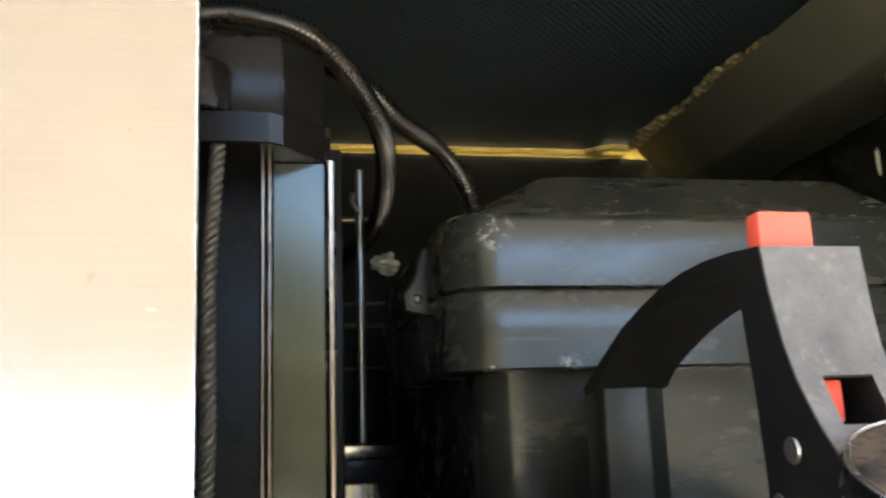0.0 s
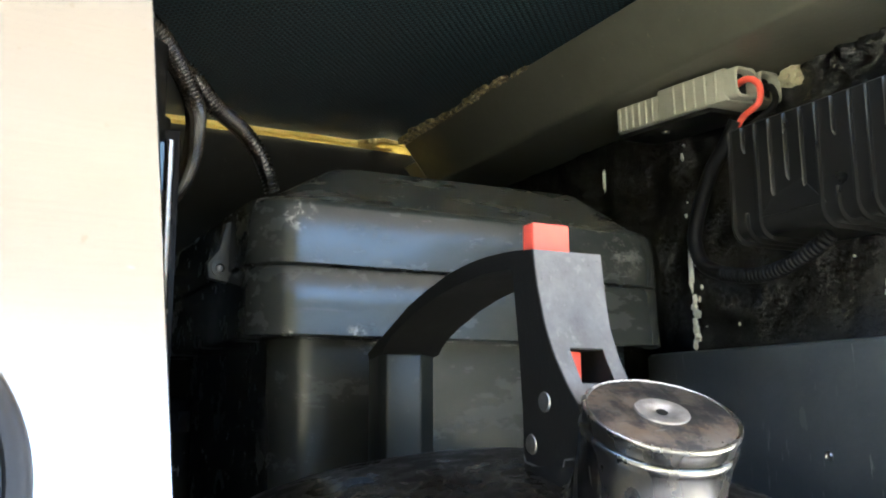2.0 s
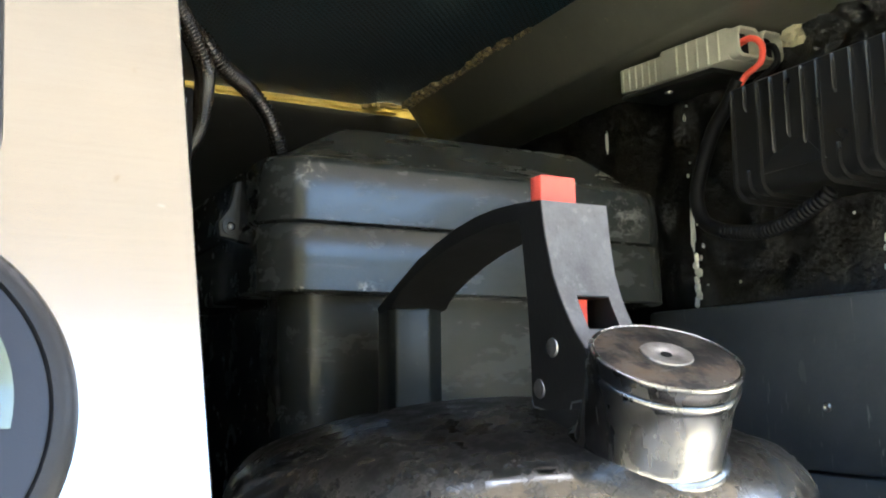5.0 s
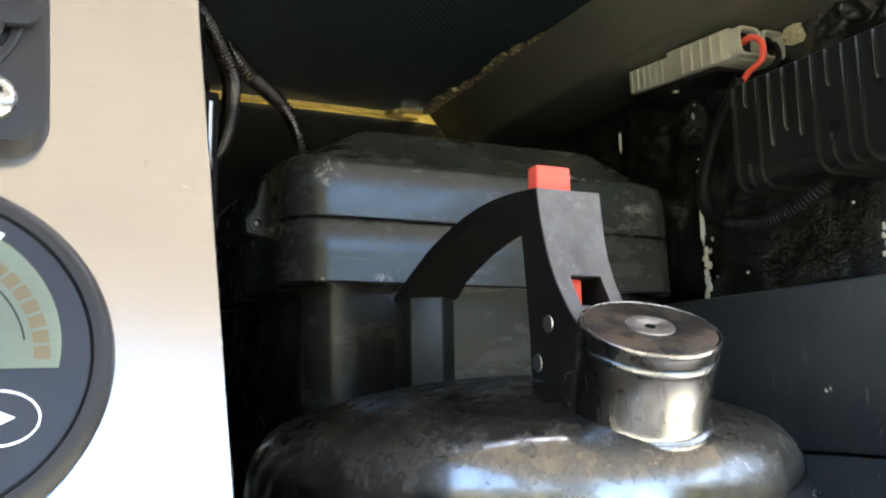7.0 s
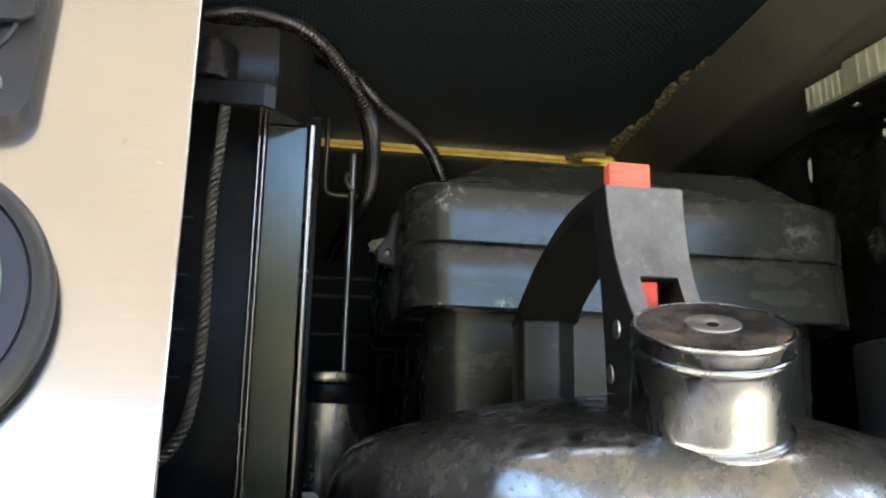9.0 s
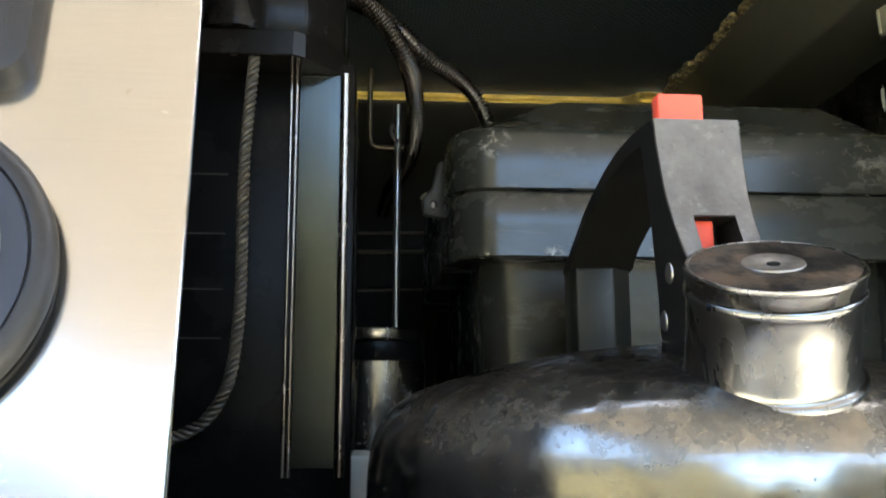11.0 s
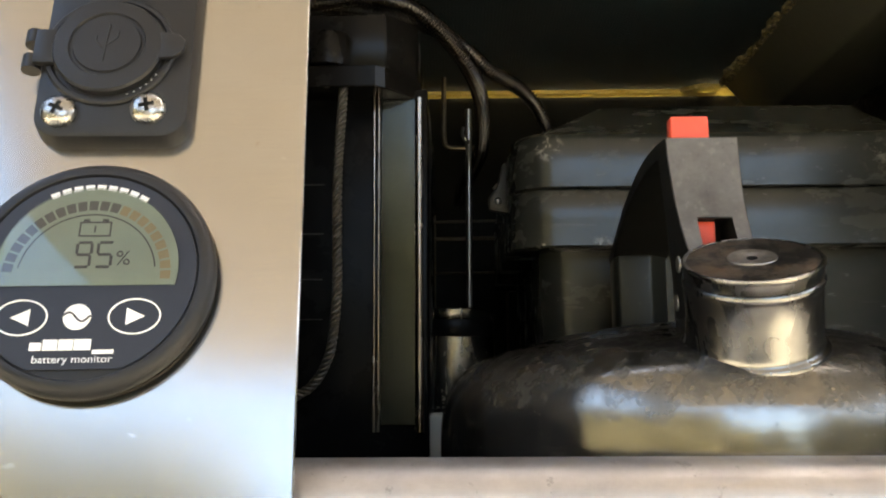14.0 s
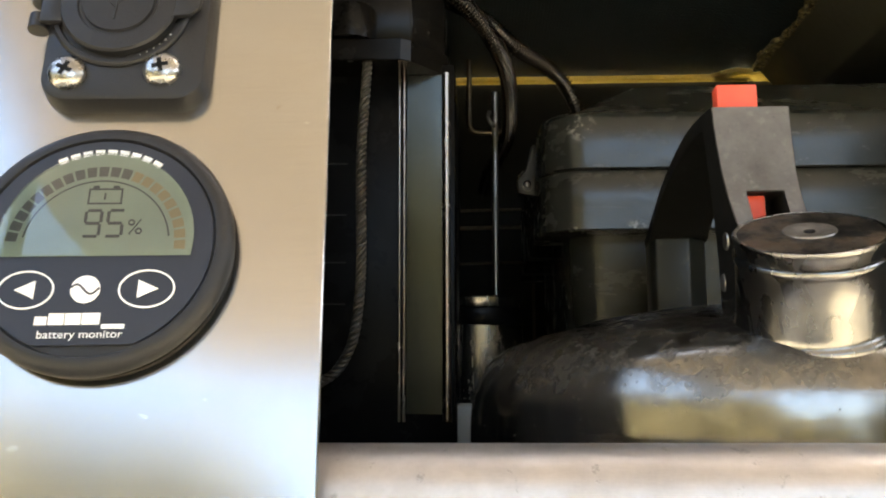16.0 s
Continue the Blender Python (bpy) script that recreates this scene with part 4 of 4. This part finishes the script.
def cord():
    pts = [(-0.0030, 0.2660, 1.2950), (-0.0040, 0.2655, 1.2762), (-0.0050, 0.2650, 1.2575), (-0.0051, 0.2645, 1.2394), (-0.0047, 0.2640, 1.2200), (-0.0045, 0.2640, 1.2020), (-0.0054, 0.2640, 1.1850), (-0.0076, 0.2640, 1.1700), (-0.0122, 0.2640, 1.1600), (-0.0190, 0.2640, 1.1535), (-0.0320, 0.2640, 1.1490), (-0.0600, 0.2640, 1.1480)]
    path = even(smooth_path(pts, 10), 0.0006)
    co = thing("cord", "twisted black cord hanging in front of the case", "cord", (-0.003, 0.266, 1.295))
    for k in range(3):
        st = []
        for i, p in enumerate(path):
            d = (path[min(i + 1, len(path) - 1)] - path[max(i - 1, 0)]).normalized()
            s = d.cross(Vector((0, 1, 0))).normalized()
            u = d.cross(s)
            w = i * 0.0006 / 0.0080 * 2 * math.pi + k * 2 * math.pi / 3
            st.append(p + 0.00145 * (math.cos(w) * s + math.sin(w) * u))
        part("strand", tube(st, 0.00088, 8), CORD, co)


cord()


# ---- conduits, hold-down rod, canister ----


def ribbed_conduit(pts, r, label, foot, pitch=0.0022):
    """A conduit with every rib a piece of its own on one shared mesh."""
    ob = thing("conduit", label, "conduit", foot, F, "cable conduits")
    path = smooth_path(pts, 10)
    part("core", tube(even(path, 0.003), r * 0.75, 12), HOSE, ob)
    w = pitch * 0.29
    prof = [(r * 0.72, -w), (r * 0.96, -w * 0.6), (r, 0.0), (r * 0.96, w * 0.6), (r * 0.72, w)]
    rib = None
    line = even(path, pitch)
    for k, p in enumerate(line[:-1]):
        turn = (line[k + 1] - line[max(k - 1, 0)]).to_track_quat("Z", "Y").to_matrix().to_4x4()
        if rib is None:
            bm = bmesh.new()
            rings([[Vector((q * math.cos(math.pi * i / 7), q * math.sin(math.pi * i / 7), h)) for i in range(14)] for q, h in prof], True, False, bm)
            rib = mesh_of("rib", bm, HOSE, 60)
        o = new("rib", rib)
        o.parent = ob
        o.matrix_basis = Matrix.Translation(p - Vector(foot)) @ turn


ribbed_conduit([(-0.070, 0.335, 1.362), (-0.0234, 0.33, 1.367), (-0.0047, 0.33, 1.3700), (0.0201, 0.332, 1.3664), (0.0345, 0.340, 1.3605), (0.0487, 0.358, 1.3520), (0.0586, 0.372, 1.3417), (0.0645, 0.395, 1.3350), (0.0668, 0.415, 1.3240), (0.067, 0.450, 1.3160), (0.063, 0.500, 1.3150), (0.056, 0.570, 1.3180), (0.052, BACK - 0.001, 1.3200)], 0.0052, "corrugated brown-black cable conduit bending over the case", (0.052, BACK - 0.001, 1.3200))
ribbed_conduit([(-0.03, 0.375, 1.385), (0.02, 0.372, 1.374), (0.0440, 0.372, 1.3640), (0.0584, 0.374, 1.3545), (0.0700, 0.382, 1.3455), (0.0890, 0.400, 1.3405), (0.1000, 0.405, 1.3310), (0.1060, 0.408, 1.3200), (0.1100, 0.412, 1.3100)], 0.0048, "corrugated brown-black cable conduit running to the battery box", (0.11, 0.412, 1.31))


def hold_down():
    ho = thing("hold_down_rod", "thin zinc hold-down rod hooked through a bent wire bracket", "rod", (0.0583, 0.465, FLOOR))
    part("rod", tube([Vector((0.0578, 0.465, FLOOR)), Vector((0.0580, 0.465, 1.20)), Vector((0.0584, 0.465, 1.3475))], 0.0021, 12), ZINC, ho)
    path = even(smooth_path([(0.0415, 0.468, 1.372), (0.0412, 0.468, 1.345), (0.0413, 0.468, 1.3275), (0.0440, 0.468, 1.3215), (0.052, 0.468, 1.3205), (0.064, 0.468, 1.3207), (0.0735, 0.468, 1.3218)], 8), 0.002)
    part("wire_bracket", tube(path, 0.0018, 10), WIRE, ho, "bent dark wire bracket")
    hook = smooth_path([(0.0582, 0.4615, 1.3230), (0.0560, 0.4600, 1.3245), (0.0540, 0.4605, 1.3290), (0.0548, 0.4615, 1.3335)], 6)
    part("hook", tube(hook, 0.0013, 8), ZINC, ho)
    ruff = bmesh.new()
    for i in range(40):
        z = 1.262 + i * 0.0012
        lathe([(0.0020, 0), (0.0025, 0.0004), (0.0020, 0.0008)], 10, Matrix.Translation((0.0582, 0.465, z)), ruff)
    part("thread", ruff, ZINC, ho)


hold_down()
rail = thing("wire_rack", "dark thin wire rack standing against the back wall", "wire rack", (0.060, 0.600, FLOOR))
for z, wd in ((1.2935, 0.0012), (1.2790, 0.0017), (1.2500, 0.0010)):
    part("cross_wire", tube([Vector((0.030, 0.600, z)), Vector((0.092, 0.600, z + 0.001))], wd, 8), WIRE, rail)
for x in (0.031, 0.091):
    part("upright", tube([Vector((x, 0.6022, FLOOR)), Vector((x, 0.6022, 1.300))], 0.0012, 8), WIRE, rail)


def canister():
    T = Matrix.Translation((0.0465, 0.420, FLOOR))
    cn = thing("canister", "brushed steel canister with a dark band below its rim", "canister", (0.0465, 0.420, FLOOR))
    part("body", lathe([(0.0255, 0), (0.0270, 0.002), (0.0270, 0.1355), (0.0262, 0.1362)], 48, T), CAN, cn)
    part("band", lathe([(0.0255, 0.1362), (0.0258, 0.137), (0.0258, 0.1455), (0.0255, 0.1462)], 48, T), CASE, cn, "dark rubber band")
    part("rim", lathe([(0.0266, 0.1462), (0.0271, 0.1472), (0.0271, 0.1518), (0.026, 0.1530), (0.0001, 0.1530)], 48, T), CAN, cn)


canister()
solo("plastic_tub", bevelled(box(0.0345, 0.0440, 0.31, 0.37, FLOOR, 1.1420), 0.002), PALE, "narrow pale blue plastic tub beside the kettle", "tub", (0.042, 0.33, FLOOR))


# ---- right side: cover sheet, charger, connectors, cables ----
def cover_sheet():
    cv = thing("cover_sheet", "scratched black plastic cover sheet screwed to the side wall", "cover", (0.35, 0.3, FLOOR))
    part("upper_sheet", bevelled(box(0.345, 0.366, 0.14, 0.392, 1.1405, 1.2285), 0.003), SHEET, cv)
    part("lower_sheet", bevelled(box(0.347, 0.366, 0.14, 0.400, FLOOR, 1.1395), 0.002), SHEET, cv)
    for b, z in ((0.2612, 1.1727), (0.2765, 1.1190)):
        T = Matrix.Translation((0.345 if z > 1.14 else 0.347, b, z)) @ pose(0, 0, 0, 0, -90, 0)
        part("screw", lathe([(0.0024, -0.001), (0.0024, 0.0004), (0.0016, 0.0009), (0.0010, 0.0002), (0.0001, 0.0002)], 16, T), SCREW, cv)


cover_sheet()


def charger():
    ch = thing("battery_charger", "black finned battery charger fixed to the side wall", "charger", (0.35, 0.22, 1.279))
    low = [(0.3192 + 0.0080 * (1 - math.cos(radians(w))), 1.2890 - 0.0080 * math.sin(radians(w))) for w in range(0, 91, 15)]
    part("body", bevelled(rings([[Vector((p, b, z)) for p, z in [(0.3690, 1.3400), (0.3192, 1.3400)] + low + [(0.3690, 1.2810)]] for b in (0.146, 0.2878)]), 0.0008, 1, 60), HEAT, ch)
    part("label_plate", bevelled(slab([(0.2300, 1.2900), (0.2690, 1.2900), (0.2610, 1.2990), (0.2430, 1.3040)], 0.3182, 0.3196, "a"), 0.0004), HEAT, ch)
    # ridges: place along the wall, top, foot; a foot of None runs round under the body
    spans = [(0.2863, 1.3385, None), (0.2775, 1.3385, 1.3250), (0.2775, 1.2935, None), (0.2690, 1.3385, None), (0.2600, 1.3385, 1.2985), (0.2505, 1.3385, 1.3050), (0.2408, 1.3385, 1.2990), (0.2318, 1.3385, None), (0.2226, 1.3385, 1.3200), (0.2226, 1.2960, None), (0.2130, 1.3385, None)]
    spans += [(0.2040 - 0.0092 * i, 1.3385, None if i % 2 == 0 else 1.3150) for i in range(6)]
    for b, top, foot in spans:
        if foot is None:
            turn = [(0.3168 + 0.0100 * (1 - math.cos(radians(w))), 1.2886 - 0.0100 * math.sin(radians(w))) for w in range(0, 91, 15)]
            back = [(0.3200 + 0.0074 * (1 - math.cos(radians(w))), 1.2886 - 0.0074 * math.sin(radians(w))) for w in range(0, 91, 15)]
            prof = [(0.3200, top), (0.3168, top)] + turn + [(0.3680, 1.2786), (0.3680, 1.2812)] + back[::-1]
        else:
            prof = [(0.3200, top), (0.3168, top), (0.3168, foot + 0.002), (0.3185, foot), (0.3200, foot)]
        part("fin", rings([[Vector((p + 0.0009 * (k != 1), bb, z)) if p < 0.3190 and z > 1.29 else Vector((p, bb, z)) for p, z in prof] for k, bb in enumerate((b - 0.0006, b, b + 0.0006))]), HEAT, ch)


charger()


def connector(name, label, near, far, wide, lo, hi, ribs, holes):
    """A grey high-current plug lying flat under the beam. Ends and breadth are in its own frame: y runs to the far end."""
    ob = thing(name, label, "connector", (0.3460, 0.3010, 1.3735), F, "joined power plugs")
    M = pose(0.3509, 0.3010, 1.3725, 1.7, -4.0, 5.4) @ Matrix.Scale(1.1, 4)
    w = wide / 2

    def at(bm):
        bm.transform(M)
        return bm

    part("housing", at(bevelled(box(-w, w, near, far, lo, hi), 0.0016)), GREY, ob)
    n, y0, y1 = ribs
    for i in range(n):
        y = y0 + (y1 - y0) * i / (n - 1)
        part("rib", at(bevelled(box(-w - 0.0011, -w + 0.001, y - 0.0007, y + 0.0007, lo + 0.0008, hi - 0.0008), 0.0005)), GREY, ob)
    zm = (lo + hi) / 2
    for x in holes:
        # Black plate paints the shade inside the entry.
        part("mouth", at(box(x - 0.0070, x + 0.0070, near - 0.0004, near - 0.0001, zm - 0.0062, zm + 0.0062)), CABLE, ob, "black plate painting the shade in the cable entry")
        bm = bmesh.new()
        wall = [(0.0085, 0.0078, near + 0.001), (0.0085, 0.0078, near - 0.0060), (0.0079, 0.0072, near - 0.0066), (0.0071, 0.0064, near - 0.0062), (0.0068, 0.0061, near + 0.001)]
        rings([[Vector((p.x, y, p.y)) for p in rrect(x - dx, x + dx, zm - dz, zm + dz, 0.0035, 0.0)] for dx, dz, y in wall], True, False, bm)
        part("collar", at(bm), GREY, ob)
    return M


CM = connector("power_plug", "grey ribbed power plug with a red wire, mounted under the beam", 0.0, 0.046, 0.0365, -0.0075, 0.0095, (5, 0.006, 0.034), (-0.0095, 0.0095))
connector("power_plug", "smaller grey ribbed mating half of the power plug", 0.0462, 0.080, 0.031, -0.0065, 0.0080, (6, 0.052, 0.077), ())
T = CM @ Matrix.Translation((-0.006, 0.052, -0.0105))
solo("bracket_screw", lathe([(0.0022, 0), (0.0022, -0.0012), (0.0001, -0.0018)], 16, T), SCREW, "small bright screw under the power plugs", "screw", CM @ Vector((-0.006, 0.052, -0.0105)))
red0 = CM @ Vector((-0.0095, 0.002, 0.001))
solo("red_wire", tube(even(smooth_path([red0, CM @ Vector((-0.0095, -0.007, 0.0025)), CM @ Vector((-0.0085, -0.0125, -0.002)), CM @ Vector((-0.0098, -0.0125, -0.011)), (0.3400, 0.2960, 1.3535), (0.3375, 0.3020, 1.3450)], 8), 0.001), 0.0019, 10), RED, "red insulated wire looping out of the power plug", "wire", red0)
blk0 = CM @ Vector((0.0095, 0.002, 0.001))
solo("black_wire", tube(even(smooth_path([blk0, CM @ Vector((0.0095, -0.006, 0.001)), CM @ Vector((0.0080, -0.009, -0.008)), (0.352, 0.2960, 1.3540), (0.341, 0.3020, 1.3450)], 8), 0.001), 0.0019, 10), CABLE, "black insulated wire from the power plug", "wire", blk0)
solo("power_cable", tube(even(smooth_path([(0.339, 0.3005, 1.3520), (0.337, 0.3075, 1.3400), (0.336, 0.3187, 1.3271), (0.336, 0.3300, 1.3064), (0.336, 0.3345, 1.2902), (0.336, 0.3289, 1.2760), (0.336, 0.3130, 1.2680)], 8), 0.001), 0.0042, 12), CABLE, "thick black power cable looping below the plugs", "cable", (0.339, 0.30, 1.352))
solo("cable_sleeve", conduit([(0.336, 0.3150, 1.2685), (0.336, 0.2919, 1.2645), (0.336, 0.2727, 1.2660), (0.336, 0.2509, 1.2735), (0.337, 0.2430, 1.2790)], 0.0044, 0.0026), CABLE, "corrugated black sleeve over the cable at the charger", "sleeve", (0.336, 0.315, 1.2685))


def lump(name, mat, at, size, seed, label, category, kind="", cuts=3):
    bm = bmesh.new()
    bmesh.ops.create_icosphere(bm, subdivisions=cuts, radius=1.0)
    for v in bm.verts:
        n = noise.fractal(v.co * 1.7 + Vector((seed, seed * 2, 0)), 0.8, 2.1, 4)
        v.co = Vector(at) + Vector((v.co.x * size[0], v.co.y * size[1], v.co.z * size[2])) * (1 + 0.55 * n)
    return solo(name, bm, mat, label, category, at, kind=kind)


for k in range(9):
    u = k / 8
    solo("foam_residue", foam_sheet(0.2835 + 0.003 * math.sin(5 * k), 0.606 - 0.17 * u, 0.0055 - 0.0030 * u, 0.0115 - 0.003 * u, CEIL - 0.0042 + 0.0016 * u, CEIL - 0.0008, 11.0 + k, 36), CRUST, "ragged brown-yellow foam crust along the beam edge", "foam", (0.2835, 0.606 - 0.17 * u, CEIL - 0.001))
lump("foil_scrap", SEALANT, (0.0935, 0.6390, 1.3290), (0.0092, 0.0062, 0.0074), 11, "crumpled pale scrap stuck to the back wall", "scrap")
lump("glue_residue", GLUE, (0.3705, 0.2880, 1.3795), (0.0045, 0.0075, 0.0055), 4, "crusty pale glue beside the power plug", "glue")
# White sealant mark broken into flecks that paint sparkles on the glossy black.
for k in range(7):
    lump("sealant_glint", SEALANT, (0.3688, 0.3716 + 0.0013 * math.sin(k * 2.3), 1.2620 - 0.0047 * k), (0.0016, 0.0011 + 0.0006 * (k % 3), 0.0030 - 0.0004 * (k % 2)), 90 + k, "white sealant and glint fleck in a broken run on the side wall", "sealant")
# Glint on the black coating, built as a streak of white flecks.
for k in range(5):
    lump("sealant_glint", SEALANT, (0.3685, 0.2382 + 0.0011 * math.sin(k * 2.7), 1.2560 - 0.0048 * k), (0.0010, 0.0006 + 0.0004 * (k % 2), 0.0020 - 0.0005 * (k % 2)), 120 + k, "white sealant and glint fleck in a broken run on the side wall", "sealant")
lump("sealant_glint", SEALANT, (0.3690, 0.3740, 1.280), (0.0015, 0.0012, 0.012), 6, "thin white sealant run on the side wall", "sealant")
lump("sealant_glint", SEALANT, (0.3690, 0.4570, 1.357), (0.0012, 0.0006, 0.007), 7, "thin white sealant run on the side wall", "sealant")


def foil():
    bm = bmesh.new()
    rows = []
    for i in range(121):
        row = []
        for j in range(41):
            b, u = 0.135 + 0.135 * i / 120, j / 40
            n = noise.fractal(Vector((b * 120, u * 5.0, 1)), 0.9, 2.2, 4)
            f = abs(noise.noise(Vector((b * 70, u * 2.0, 4))))
            row.append(bm.verts.new((0.3685 - 0.034 * u * u + 0.0030 * n + 0.006 * f, b, 1.3848 - 0.0450 * u)))
        rows.append(row)
    for i in range(120):
        for j in range(40):
            bm.faces.new((rows[i][j], rows[i][j + 1], rows[i + 1][j + 1], rows[i + 1][j]))
    ext = bmesh.ops.extrude_face_region(bm, geom=bm.faces[:])
    bmesh.ops.translate(bm, verts=[v for v in ext["geom"] if isinstance(v, bmesh.types.BMVert)], vec=(0.004, 0, 0))
    return bm


solo("sealing_foil", foil(), BITUMEN, "crinkled glossy black sealing sheet above the charger", "sheet", (0.335, 0.22, 1.3848))
pl = bevelled(box(-0.0165, 0.0180, 0.012, 0.078, -0.0105, -0.0078), 0.0008)
pl.transform(CM)
solo("mounting_plate", pl, HEAT, "black mounting plate under the power plugs", "plate", CM @ Vector((0, 0.045, -0.0078)))
# Pale chips scattered to paint specular glints of the wall coating.
rnd = random.Random(4)
for k in range(20):
    if k < 12:
        b, z = 0.374 + 0.004 * math.sin(k * 2.1) - 0.0006 * k, 1.325 - 0.0072 * k + rnd.uniform(-0.002, 0.002)
    else:
        b, z = rnd.uniform(0.16, 0.44), rnd.uniform(1.233, 1.272) if k < 16 else rnd.uniform(1.34, 1.375)
    size = rnd.uniform(0.0004, 0.0011)
    lump("glint_chip", SEALANT, (0.3695 + rnd.uniform(-0.001, 0.0006), b, z), (0.0008, size, size * rnd.uniform(1, 2.6)), 60 + k, "small pale chip painting a glint on the black sealant", "chip", cuts=2)
